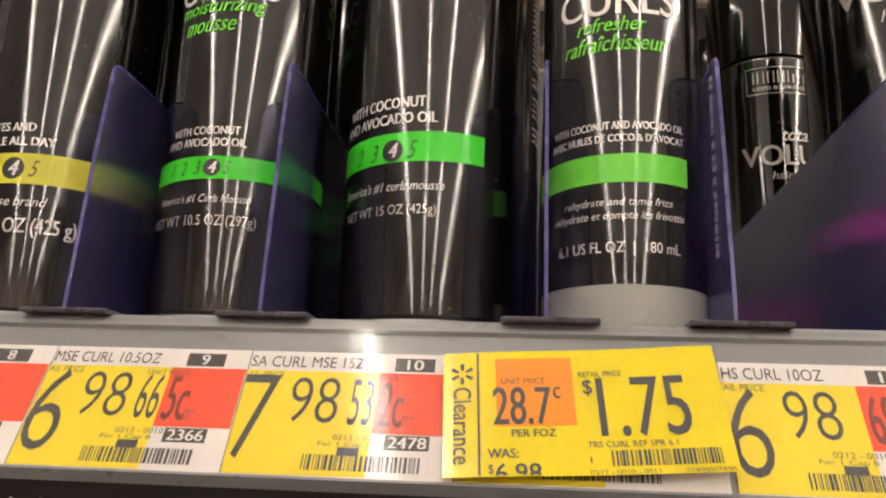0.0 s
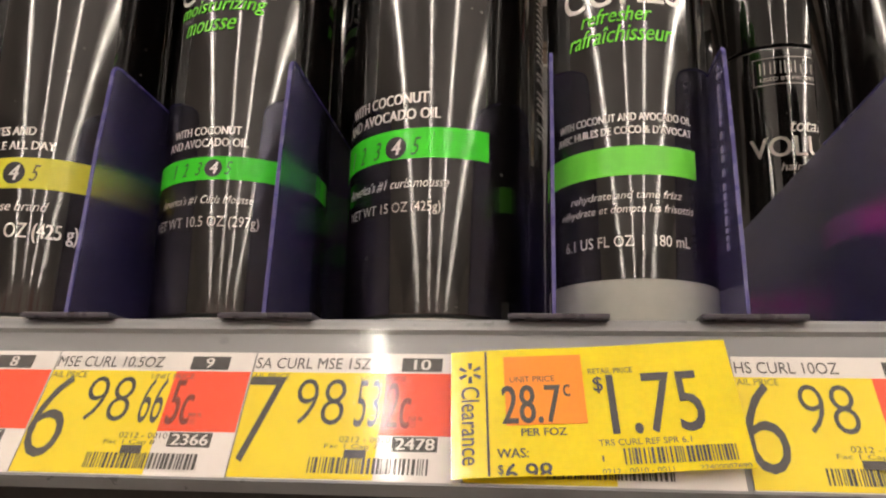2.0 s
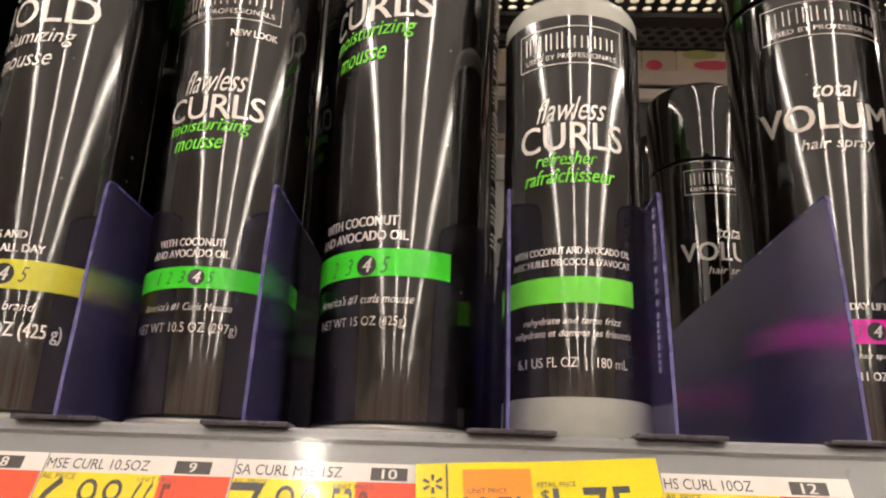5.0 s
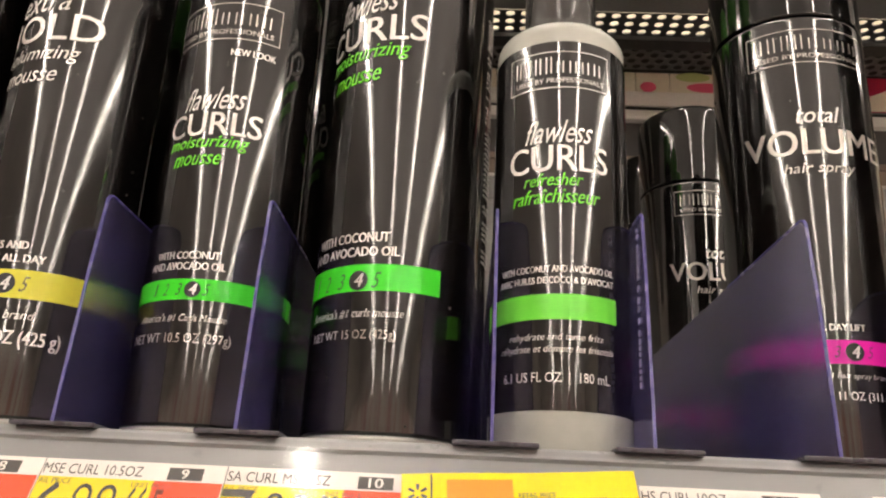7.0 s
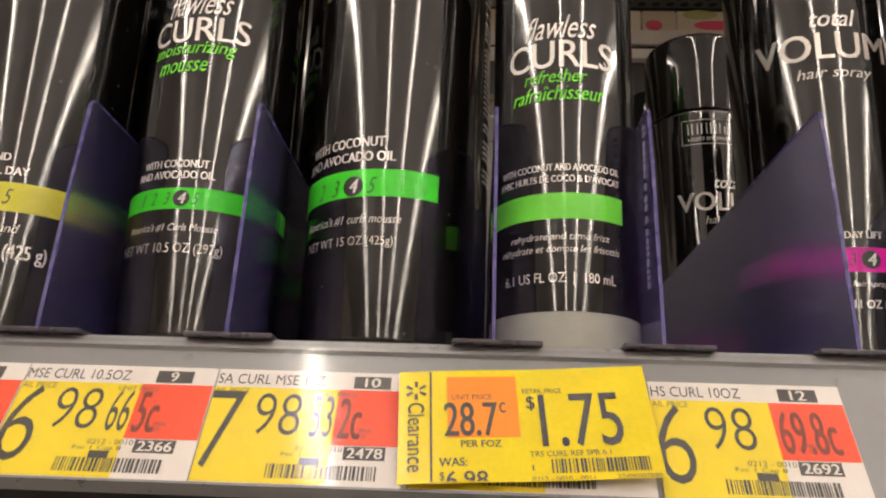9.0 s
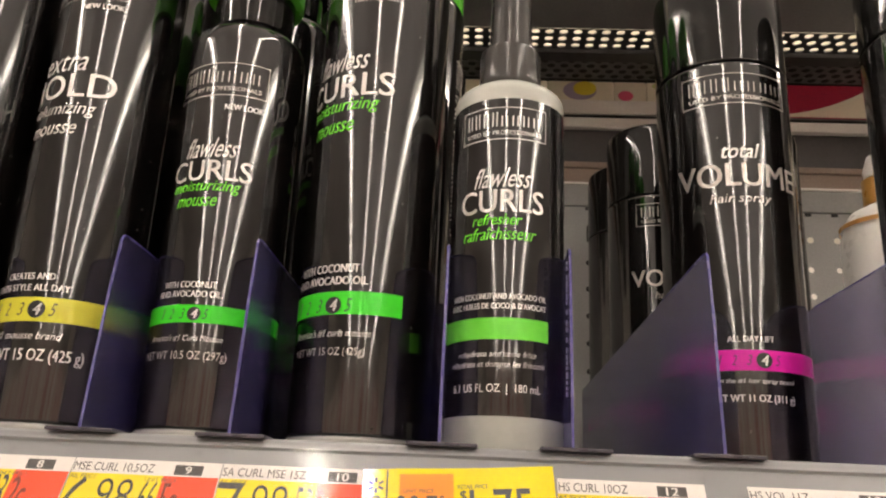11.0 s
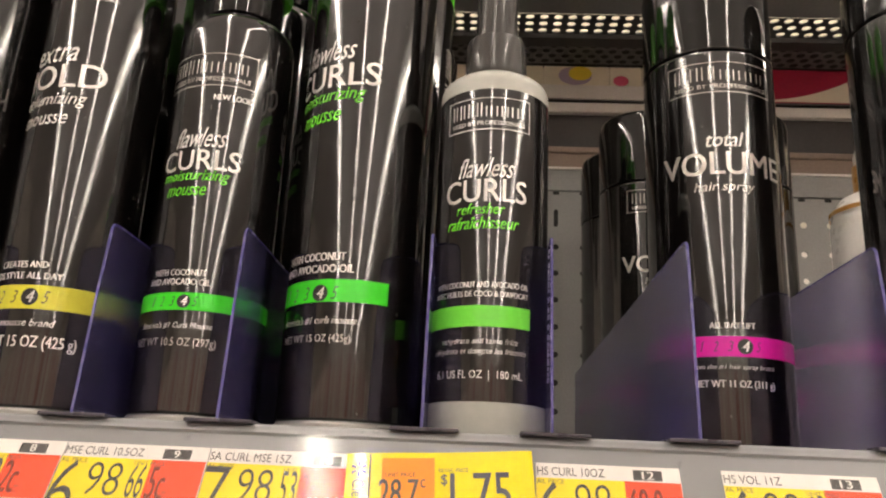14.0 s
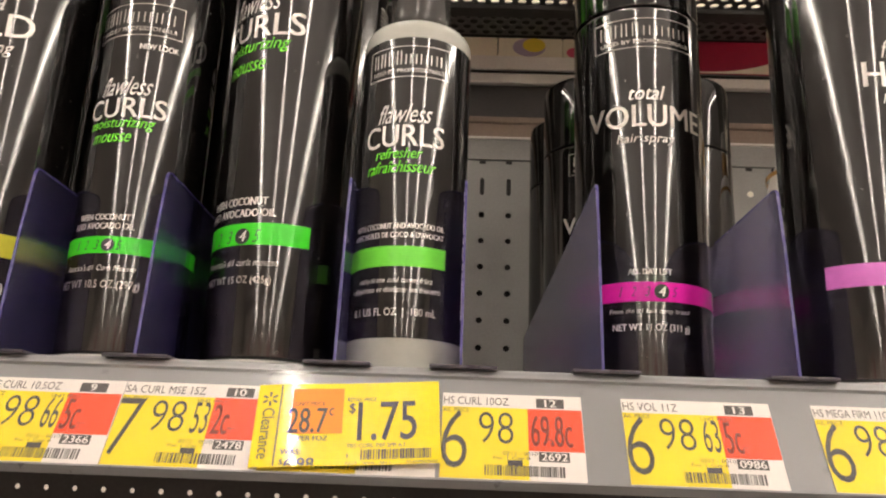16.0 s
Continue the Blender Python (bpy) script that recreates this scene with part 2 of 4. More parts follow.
def box(x0, x1, y0, y1, z0, z1, bevel=0.0, bm=None):
    fresh = bmesh.new()
    bmesh.ops.create_cube(fresh, size=1.0)
    for v in fresh.verts:
        v.co = ((x0 + x1) / 2 + v.co.x * (x1 - x0), (y0 + y1) / 2 + v.co.y * (y1 - y0), (z0 + z1) / 2 + v.co.z * (z1 - z0))
    if bevel:
        bmesh.ops.bevel(fresh, geom=fresh.edges[:], offset=bevel, segments=2, affect="EDGES", profile=0.6)
    if bm is None:
        return fresh
    add(bm, fresh)
    return bm


def add(bm, other):
    """Puts the mesh of other into bm."""
    made = {v: bm.verts.new(v.co) for v in other.verts}
    for f in other.faces:
        bm.faces.new([made[v] for v in f.verts])
    other.free()
    return bm


def lathe(profile, steps=72):
    """A body turned about z from (radius, height) rows."""
    bm = bmesh.new()
    rings = []
    for r, z in profile:
        if r < 1e-5:
            rings.append([bm.verts.new((0, 0, z))])
        else:
            rings.append([bm.verts.new((r * math.sin(a), -r * math.cos(a), z)) for a in (2 * math.pi * i / steps for i in range(steps))])
    for a, b in zip(rings, rings[1:]):
        for i in range(steps):
            j = (i + 1) % steps
            if len(a) == 1 and len(b) == 1:
                continue
            if len(a) == 1:
                bm.faces.new((a[0], b[j], b[i]))
            elif len(b) == 1:
                bm.faces.new((a[i], a[j], b[0]))
            else:
                bm.faces.new((a[i], a[j], b[j], b[i]))
    return bm


def band(r, z0, z1, a0, a1, steps=60, thick=0.00012):
    """A printed strip round a can, from angle a0 to a1 (0 faces the aisle)."""
    bm = bmesh.new()
    rows = []
    for i in range(steps + 1):
        a = radians(a0 + (a1 - a0) * i / steps)
        s, c = math.sin(a), -math.cos(a)
        rows.append([bm.verts.new((k * s, k * c, z)) for k, z in ((r, z0), (r + thick, z0), (r + thick, z1), (r, z1))])
    for p, q in zip(rows, rows[1:]):
        for k in range(3):
            bm.faces.new((p[k], q[k], q[k + 1], p[k + 1]))
    return bm


LETTERS = {}


def letters(text, weight=0.0):
    """Flat outline letters of the built-in font, scaled to a box one wide and one high."""
    if (text, weight) not in LETTERS:
        cu = bpy.data.curves.new("letters", "FONT")
        cu.body = text
        cu.resolution_u = 3
        cu.offset = weight
        ob = new("letters", cu)
        bpy.context.view_layer.update()
        me = bpy.data.meshes.new_from_object(ob.evaluated_get(bpy.context.evaluated_depsgraph_get()))
        co = np.array([v.co[:2] for v in me.vertices])
        lo, hi = co.min(0), co.max(0)
        LETTERS[text, weight] = ((co - lo) / (hi - lo), [tuple(p.vertices) for p in me.polygons])
        bpy.data.objects.remove(ob)
        bpy.data.meshes.remove(me)
        bpy.data.curves.remove(cu)
    return LETTERS[text, weight]


def flat_text(text, w, h, slant=0.0, bold=0.0, weight=0.0):
    """Letters in the plane, x to the right and y up, with the lower left corner at 0, 0."""
    co, faces = letters(text, weight)
    bm = bmesh.new()
    for k in ((0.0, bold) if bold else (0.0,)):
        vs = [bm.verts.new((p[0] * w + p[1] * h * slant + k, p[1] * h, 0.00002 if k else 0)) for p in co]
        for f in faces:
            try:
                bm.faces.new([vs[i] for i in f])
            except ValueError:
                pass
    return bm


def wrap(bm, r, angle, z, lift=0.00025):
    """Bends a flat mesh round a can of radius r; x = 0 goes to the angle, y = 0 to the height z."""
    xs = [v.co.x for v in bm.verts]
    x, hi = min(xs) + 0.0022, max(xs)
    while x < hi:
        bmesh.ops.bisect_plane(bm, geom=bm.verts[:] + bm.edges[:] + bm.faces[:], plane_co=(x, 0, 0), plane_no=(1, 0, 0))
        x += 0.0022
    for v in bm.verts:
        a = radians(angle) + v.co.x / r
        k = r + lift + v.co.z
        v.co = (k * math.sin(a), -k * math.cos(a), z + v.co.y)
    return bm


def print_line(can, r, text, a0, a1, z0, z1, mat="ink", slant=0.0, bold=0.0, label=""):
    """One line of print on a can, between two angles and two heights."""
    w = radians(a1 - a0) * r
    h = z1 - z0
    return part("lettering", wrap(flat_text(text, w - slant * h, h, slant, bold), r, a0, z0), mat, can, label)


def rects(rows):
    """Flat rectangles (x0, y0, x1, y1) in one mesh."""
    bm = bmesh.new()
    for x0, y0, x1, y1 in rows:
        bm.faces.new([bm.verts.new((x, y, 0)) for x, y in ((x0, y0), (x1, y0), (x1, y1), (x0, y1))])
    return bm


def brand_badge(can, r, a0, a1, z0, z1, mat="grey_ink"):
    """The maker's badge: a thin frame with plain bars in place of the name."""
    w, h, t = radians(a1 - a0) * r, z1 - z0, 0.0003
    badge = part("badge_frame", wrap(rects([(0, 0, w, t), (0, h - t, w, h), (0, t, t, h - t), (w - t, t, w, h - t)]), r, a0, z0), mat, can)
    blocks, x = [], w * 0.07      # plain bars, four tall pairs and four low ones
    for i in range(8):
        k, hi, e = w * (0.082 if i < 4 else 0.098), h * (0.84 if i < 4 else 0.72), 0.0005
        blocks += [(x, h * 0.40, x + e, hi), (x + k * 0.55, h * 0.40, x + k * 0.55 + e, hi)]
        x += k + w * 0.021
    tagged(part("badge_print", wrap(rects(blocks), r, a0, z0), mat, badge), kind="stuff")
    print_line(badge, r, "USED BY PROFESSIONALS", a0 + (a1 - a0) * 0.07, a0 + (a1 - a0) * 0.94, z0 + h * 0.14, z0 + h * 0.27, mat)


def strength_scale(can, r, a4, z, dim, spread=9.5, size=0.0052, disc=0.0036):
    """The 1 to 5 figures on the band, with the 4 in a dark disc."""
    step = spread
    for n in (1, 2, 3, 5):
        a = a4 + (n - 4) * step
        w = size * (0.40 if n == 1 else 0.62)
        da = math.degrees(w / r)
        print_line(can, r, str(n), a - da / 2, a + da / 2, z - size / 2, z + size / 2, dim, slant=0.25)
    bm = bmesh.new()
    bmesh.ops.create_circle(bm, cap_ends=True, segments=32, radius=disc)
    part("scale_disc", wrap(bm, r, a4, z, 0.00022), "dark_ink", can)
    w = disc * 0.95
    da = math.degrees(w / r)
    bm = wrap(flat_text("4", w * 0.85, disc * 1.35, 0.2, 0.0003), r, a4 - da / 2, z - disc * 0.66, 0.0004)
    part("lettering", bm, "ink", can)


def thing(name, label, category, group="", at=(0, 0, 0), turn=0.0):
    e = new(name)
    e.empty_display_size = 0.02
    e.matrix_basis = pose(*at, 0, 0, turn)
    return tagged(e, label, category, group)


# ---- the large structure ----
SHELF_Y = 0.2127         # the shelf's front edge; its top is z = 0
BACK_Y = 0.656           # the back panel


def structure(name, bm, mat, label=""):
    return tagged(part(name, bm, mat), label, "", "", "structure")


FLOOR_Z, CEIL_Z, DECK_Z = -1.05, 3.3, 4.7
structure("floor", box(-14, 14, -21, 6, FLOOR_Z - 0.1, FLOOR_Z), "floor", "polished pale concrete shop floor")
structure("ceiling", box(-14, 14, -21, 6, DECK_Z, DECK_Z + 0.1), "ceiling", "white painted ceiling deck of the hall")
structure("wall_north", box(-14, 14, 6, 6.1, FLOOR_Z, DECK_Z + 0.1), "wall", "plain pale painted hall wall")
structure("wall_south", box(-14, 14, -21.1, -21, FLOOR_Z, DECK_Z + 0.1), "wall", "plain pale painted hall wall")
structure("wall_east", box(14, 14.1, -21.1, 6.1, FLOOR_Z, DECK_Z + 0.1), "wall", "plain pale painted hall wall")
structure("wall_west", box(-14.1, -14, -21.1, 6.1, FLOOR_Z, DECK_Z + 0.1), "wall", "plain pale painted hall wall")
structure("opposite_wall", box(-7, 7, -2.9, -2.35, FLOOR_Z, 0.45, 0.01), "opposite", "brown and cream packed shelving across the aisle")

# rows of ceiling strip lights, running away from the shelf
for lx in (-4.7, -0.76, 2.35, 5.7):
    lamp = thing("strip_light", "long white ceiling strip light, switched on", "ceiling light", "rows of strip lights", (lx, 0, CEIL_Z))
    part("housing", box(-0.09, 0.09, -18.3, 4.5, 0.03, 0.25, 0.01), "housing", lamp)
    for ry in (-18.0, -14.0, -10.0, -6.0, -2.0, 2.0):
        part("rod", box(-0.006, 0.006, ry - 0.006, ry + 0.006, 0.2505, DECK_Z - CEIL_Z), "housing", lamp)
    # unseen glowing strip, added so that the deck reflects brighter in the cans
    part("deck_fill", box(-0.08, 0.08, -18.2, 4.4, 0.2505, 0.265), "deck_fill", lamp)
    part("tube", box(-0.026, 0.026, -18.2, 4.4, 0.0, 0.03), "tube", lamp)

# ---- the shelf ----
UP = Vector((0, 0.471, 0.882))       # up the slope of the price rail
OUT = Vector((0, -0.882, 0.471))     # out of the price rail


def on_rail(x, s, lift=0.0, roll=0.0):
    """A pose on the price rail: x along the shelf, s metres down the slope from the shelf's front edge."""
    o = Vector((x, SHELF_Y, 0)) - UP * s + OUT * lift
    m = Matrix(((1, UP.x, OUT.x, o.x), (0, UP.y, OUT.y, o.y), (0, UP.z, OUT.z, o.z), (0, 0, 0, 1)))
    return m @ pose(0, 0, 0, 0, 0, roll)


def strip(rows, x0, x1):
    """A profile of (y, z) rows drawn out along x, closed at both ends."""
    bm = bmesh.new()
    a = [bm.verts.new((x0, y, z)) for y, z in rows]
    b = [bm.verts.new((x1, y, z)) for y, z in rows]
    n = len(rows)
    for i in range(n):
        j = (i + 1) % n
        bm.faces.new((a[i], a[j], b[j], b[i]))
    bm.faces.new(a[::-1])
    bm.faces.new(b)
    bmesh.ops.recalc_face_normals(bm, faces=bm.faces[:])
    return bm


shelf = thing("shelf", "grey enamelled steel shelf with a sloping price rail", "shelf")
part("deck", box(-0.9, 0.9, SHELF_Y + 0.002, BACK_Y, -0.020, 0.0, 0.0008), "shelf", shelf)


def slope(s, lift):
    p = Vector((0, SHELF_Y, 0)) - UP * s + OUT * lift
    return (p.y, p.z)


rail = part("price_rail", strip([slope(-0.0006, 0.0), slope(0.0, 0.0012), slope(0.0012, 0.0016), slope(0.0452, 0.0016), slope(0.0454, 0.0030), slope(0.0460, 0.0030), slope(0.0460, -0.003), slope(0.002, -0.004)], -0.9, 0.9), "rail", shelf, "grey sloping price rail")
part("rail_lip", strip([slope(0.0030, 0.0016), slope(0.0032, 0.0026), slope(0.0044, 0.0028), slope(0.0050, 0.0016)], -0.9, 0.9), "rail", shelf)
cover = part("rail_cover", strip([slope(0.0046, 0.0032), slope(0.0046, 0.0036), slope(0.0453, 0.0036), slope(0.0453, 0.0032)], -0.9, 0.9), "film", shelf, "clear glossy plastic cover")
cover.visible_shadow = False


def perforated(x0, x1, y0, y1, px, py, r, z, thick, stagger=False):
    """A plate with real round holes on a grid."""
    bm = bmesh.new()
    nx, ny = round((x1 - x0) / px), round((y1 - y0) / py)
    for i in range(nx):
        for j in range(ny):
            cx, cy = x0 + (i + (1.0 if stagger and j % 2 else 0.5)) * px, y0 + (j + 0.5) * py
            sq = [(-.5, -.5), (0, -.5), (.5, -.5), (.5, 0), (.5, .5), (0, .5), (-.5, .5), (-.5, 0)]
            outer = [bm.verts.new((cx + a * px, cy + b * py, z)) for a, b in sq]
            ring = [(cx + r * math.cos(t), cy + r * math.sin(t)) for t in (radians(-135 + 45 * k) for k in range(8))]
            low = [bm.verts.new((a, b, z)) for a, b in ring]
            top = [bm.verts.new((a, b, z + thick)) for a, b in ring]
            for k in range(8):
                n = (k + 1) % 8
                bm.faces.new((outer[k], outer[n], low[n], low[k]))
                bm.faces.new((low[k], low[n], top[n], top[k]))
    bmesh.ops.remove_doubles(bm, verts=bm.verts[:], dist=1e-5)
    return bm


# ---- the back of the bay ----
bay = thing("back_panel", "grey perforated steel back panel of the bay", "back panel")
HX, HZ, NX, NZ = 0.091 - 0.0127 - 0.0254 * 20, 0.2212, 36, 9
bm = perforated(HX, HX + 0.0254 * NX, HZ - 0.0254 * NZ, HZ, 0.0254, 0.0254, 0.0030, 0.0, 0.0012)
for v in bm.verts:
    v.co = (v.co.x, BACK_Y + v.co.z, v.co.y)
part("pegboard", bm, "peg", bay, "grey pegboard with rows of round holes")
LOW = -0.0163
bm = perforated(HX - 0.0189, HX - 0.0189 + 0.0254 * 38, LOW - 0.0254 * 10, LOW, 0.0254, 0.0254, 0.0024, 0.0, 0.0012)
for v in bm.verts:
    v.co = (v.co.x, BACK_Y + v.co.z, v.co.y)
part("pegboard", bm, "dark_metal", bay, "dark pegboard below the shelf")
part("panel", box(-0.9, 0.9, BACK_Y, BACK_Y + 0.012, HZ, 0.2638), "peg", bay)
part("panel", box(-0.9, 0.9, BACK_Y - 0.0012, BACK_Y + 0.012, 0.2646, 0.2860, 0.0006), "peg", bay)
part("panel", box(-0.9, HX, BACK_Y, BACK_Y + 0.012, HZ - 0.0254 * NZ, HZ), "peg", bay)
part("panel", box(HX + 0.0254 * NX, 0.9, BACK_Y, BACK_Y + 0.012, HZ - 0.0254 * NZ, HZ), "peg", bay)
# near-black sheet, added for the shade seen through the pegboard holes
part("hole_shade_sheet", box(-0.9, 0.215, BACK_Y + 0.03, BACK_Y + 0.04, -0.02, 0.283), "hole", bay)
part("panel_lip", box(-0.9, 0.9, BACK_Y - 0.0025, BACK_Y + 0.012, 0.2862, 0.2885, 0.0006), "pale", bay)
part("tan_strip", box(-0.9, 0.9, BACK_Y + 0.004, BACK_Y + 0.014, 0.2886, 0.3050), "tan", bay)
part("tan_bead", box(-0.9, 0.9, BACK_Y + 0.001, BACK_Y + 0.014, 0.3052, 0.3115, 0.0015), "tan", bay)
part("recess", box(-0.9, 0.9, BACK_Y + 0.006, BACK_Y + 0.016, 0.3117, 0.3620), "recess", bay, "dark grey recess")
part("lower_bead", box(-0.9, 0.9, BACK_Y - 0.003, BACK_Y + 0.0055, 0.3465, 0.3570, 0.0015), "pale", bay, "pale grey steel bead")
# the shaded gap under the ledge, painted as a near-black strip
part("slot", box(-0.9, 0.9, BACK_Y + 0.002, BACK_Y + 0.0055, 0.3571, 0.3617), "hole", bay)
part("ledge", box(-0.9, 0.2622, BACK_Y - 0.001, BACK_Y + 0.045, 0.3622, 0.3772, 0.0012), "pale", bay, "pale grey ledge")
part("low_ledge", box(0.2626, 0.9, BACK_Y + 0.001, BACK_Y + 0.045, 0.3622, 0.3632), "mid_metal", bay, "thin grey ledge")
part("upper_panel", box(-0.9, 0.9, BACK_Y + 0.046, BACK_Y + 0.056, 0.3582, 1.0), "carton_white", bay, "cream board")
hole_mesh = {}


def peg_hole(x, z, mat, slot=False):
    key = (mat, slot)
    if key not in hole_mesh:
        bm = bmesh.new()
        bmesh.ops.create_circle(bm, cap_ends=True, segments=14, radius=0.0030)
        for v in bm.verts:
            v.co = (v.co.x * (0.7 if slot else 1), -0.0004, v.co.y * (1 if not slot else 0.9) + ((0.006 if v.co.y > 0 else -0.006) if slot else 0))
        bm.faces.ensure_lookup_table()
        ring = bm.faces[0]
        ext = bmesh.ops.extrude_face_region(bm, geom=[ring])
        for v in ext["geom"]:
            if isinstance(v, bmesh.types.BMVert):
                v.co.y += 0.0008
        bmesh.ops.recalc_face_normals(bm, faces=bm.faces[:])
        ob = part("peg_hole", bm, mat, bay)
        hole_mesh[key] = ob.data
    else:
        ob = new("peg_hole", hole_mesh[key])
        ob.parent = bay
    ob.location = (x, BACK_Y, z)


# hole discs: shade painted dark at left, lit background painted pale at right
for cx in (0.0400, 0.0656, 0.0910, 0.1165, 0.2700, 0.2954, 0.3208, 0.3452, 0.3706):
    peg_hole(cx, 0.237, "hole" if cx < 0.2 else "hole_lit", cx < 0.2)
    # solid near-black block for the shade inside the notch
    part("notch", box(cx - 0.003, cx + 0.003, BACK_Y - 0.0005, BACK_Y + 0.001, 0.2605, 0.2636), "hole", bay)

# the shelf above: a solid dark plate with a perforated rear strip
upper = thing("upper_shelf", "dark grey steel shelf above with a perforated rear strip", "shelf")
# plate front and rail are out of view, their depth set to shade the bay
part("plate", box(-0.9, 0.9, 0.4305, 0.566, 0.400, 0.406, 0.001), "mid_metal", upper)
part("unseen_front_rail", box(-0.9, 0.9, 0.4200, 0.4300, 0.400, 0.430, 0.001), "rail", upper)
part("perforated_strip", perforated(-0.6, 0.2448, 0.5662, 0.5996, 0.0128, 0.01115, 0.0042, 0.400, 0.0012), "dark_metal", upper, "dark perforated steel strip")
part("perforated_strip", perforated(0.2450, 0.6034, 0.5662, 0.5996, 0.0128, 0.01115, 0.0042, 0.400, 0.0012, True), "dark_metal", upper, "dark perforated steel strip")
part("cross_bar", box(-0.9, 0.9, 0.5998, 0.6160, 0.396, 0.4035, 0.001), "dark_metal", upper)
part("mesh_strip", perforated(-0.6, 0.6, 0.6165, 0.6545, 0.0128, 0.0095, 0.0043, 0.400, 0.0008, True), "mesh_metal", upper, "grey steel mesh strip")
# near-black sheet added over the mesh, so its openings look shaded
part("mesh_shade_sheet", box(-0.6, 0.6, 0.6165, 0.7000, 0.4015, 0.4040, 0.001), "hole", upper)


# the gondola that carries both shelves
gondola = thing("gondola_frame", "grey steel gondola frame that carries the shelves", "shelving")
for gx in (-0.93, 0.93):
    part("upright", box(gx - 0.03, gx + 0.03, BACK_Y, BACK_Y + 0.05, FLOOR_Z, 1.05, 0.002), "shelf", gondola)
    part("bracket", strip([(SHELF_Y + 0.02, -0.021), (BACK_Y - 0.001, -0.021), (BACK_Y - 0.001, -0.11), (BACK_Y - 0.05, -0.11)], gx + (0.03 if gx < 0 else -0.033), gx + (0.033 if gx < 0 else -0.03)), "shelf", gondola)
part("lower_panel", box(-0.9, 0.9, BACK_Y + 0.001, BACK_Y + 0.013, FLOOR_Z, -0.2705), "mid_metal", gondola)
part("base", box(-0.9, 0.9, 0.20, BACK_Y, FLOOR_Z, FLOOR_Z + 0.15, 0.003), "shelf", gondola)

# ---- dividers ----
def divider(x, name_note):
    d = thing("shelf_divider", "translucent violet plastic shelf divider " + name_note, "divider", "dividers on the shelf", (x, 0, 0))
    outline = [(0.2105, 0.0018), (0.2150, 0.0500), (0.2185, 0.0755), (0.2200, 0.0773), (0.2225, 0.0778), (0.60, 0.0816), (0.60, 0.0018)]
    part("blade", strip(outline, -0.00045, 0.00045), "divider", d)
    edge = [(0.2100, 0.0018), (0.2145, 0.0500), (0.2180, 0.0757), (0.2197, 0.0777), (0.2224, 0.0783), (0.30, 0.0791), (0.30, 0.0785), (0.2225, 0.0778), (0.2200, 0.0773), (0.2185, 0.0755), (0.2150, 0.0500), (0.2105, 0.0018)]
    bm = bmesh.new()
    half = len(edge) // 2
    n = len(edge)
    for sx in (-0.0005, 0.0005):
        vs = [bm.verts.new((sx, y, z)) for y, z in edge]
        for i in range(half - 1):
            bm.faces.new((vs[i], vs[i + 1], vs[n - 2 - i], vs[n - 1 - i]))
    bm.verts.ensure_lookup_table()
    for i in range(n):
        j = (i + 1) % n
        bm.faces.new((bm.verts[i], bm.verts[j], bm.verts[n + j], bm.verts[n + i]))
    part("cut_edge", bm, "divider_edge", d, "bright violet cut edge")
    foot = box(-0.0115, 0.0135, 0.2075, 0.61, 0.0003, 0.0017, 0.0005)
    part("foot", foot, "foot", d, "flat dark plastic foot")
    return d


for x, note in ((-0.2035, "between black cans"), (-0.1247, "beside a yellow-banded can"), (-0.0705, "between green-banded cans"),
                (0.0041, "beside a spray bottle"), (0.0508, "beside an empty space"), (0.1030, "beside a hair spray can"), (0.1745, "between hair spray cans")):
    d = divider(x, note)
    if note.startswith("beside an empty"):
        # the bottle's back label mirrored in the blade, painted as small pale bars
        rng = random.Random(4)
        z, bm = 0.074, bmesh.new()
        while z > 0.020:
            k = rng.choice((0.0012, 0.0018, 0.0024))
            add(bm, box(-0.0008, -0.00055, 0.2232 + 0.0003 * rng.random(), 0.2256 - 0.0004 * rng.random(), z - k, z))
            z -= k + rng.choice((0.0007, 0.0009, 0.0022))
        tagged(part("reflected_print", bm, "faint_print", d, "painted reflection of the bottle's tiny label print"), kind="stuff")


# ---- cans and bottles ----
def mousse_can(name, label, at, r, top, cap_mat, cap_label, group=""):
    """A lacquered aerosol can: rim, body with a rounded shoulder, neck ring and cap."""
    c = thing(name, label, "can", group, at)
    part("rim", lathe([(0, 0.0016), (r - 0.004, 0.0016), (r - 0.0030, 0.0002), (r - 0.0010, 0.0), (r + 0.0001, 0.0010), (r + 0.0002, 0.0036), (r - 0.0003, 0.0043), (r - 0.0016, 0.0047)]), "rim", c, "bright tin rim", True)
    sh = top - 0.012
    prof = [(r - 0.0016, 0.0045), (r - 0.0003, 0.0049), (r, 0.0056), (r, 0.0060), (r, 0.0072)]
    prof += [(r, 0.0072 + (sh - 0.0072) * i / 12) for i in range(1, 13)]
    prof += [(r - 0.010 * (1 - math.cos(radians(a))), sh + 0.012 * math.sin(radians(a))) for a in range(12, 91, 13)]
    prof += [(r - 0.0105, top + 0.0006), (r - 0.0115, top + 0.001)]
    part("body", lathe(prof), "can", c, "", True)
    part("neck", lathe([(r - 0.0116, top + 0.0008), (r - 0.0080, top + 0.002), (r - 0.0076, top + 0.0208), (r - 0.009, top + 0.0209)]), "cap", c, "", True)
    part("cap", lathe([(r - 0.0078, top + 0.0209), (r - 0.0038, top + 0.0211), (r - 0.0034, top + 0.051), (r - 0.0065, top + 0.054), (0, top + 0.0545)]), cap_mat, c, cap_label, True)
    return c


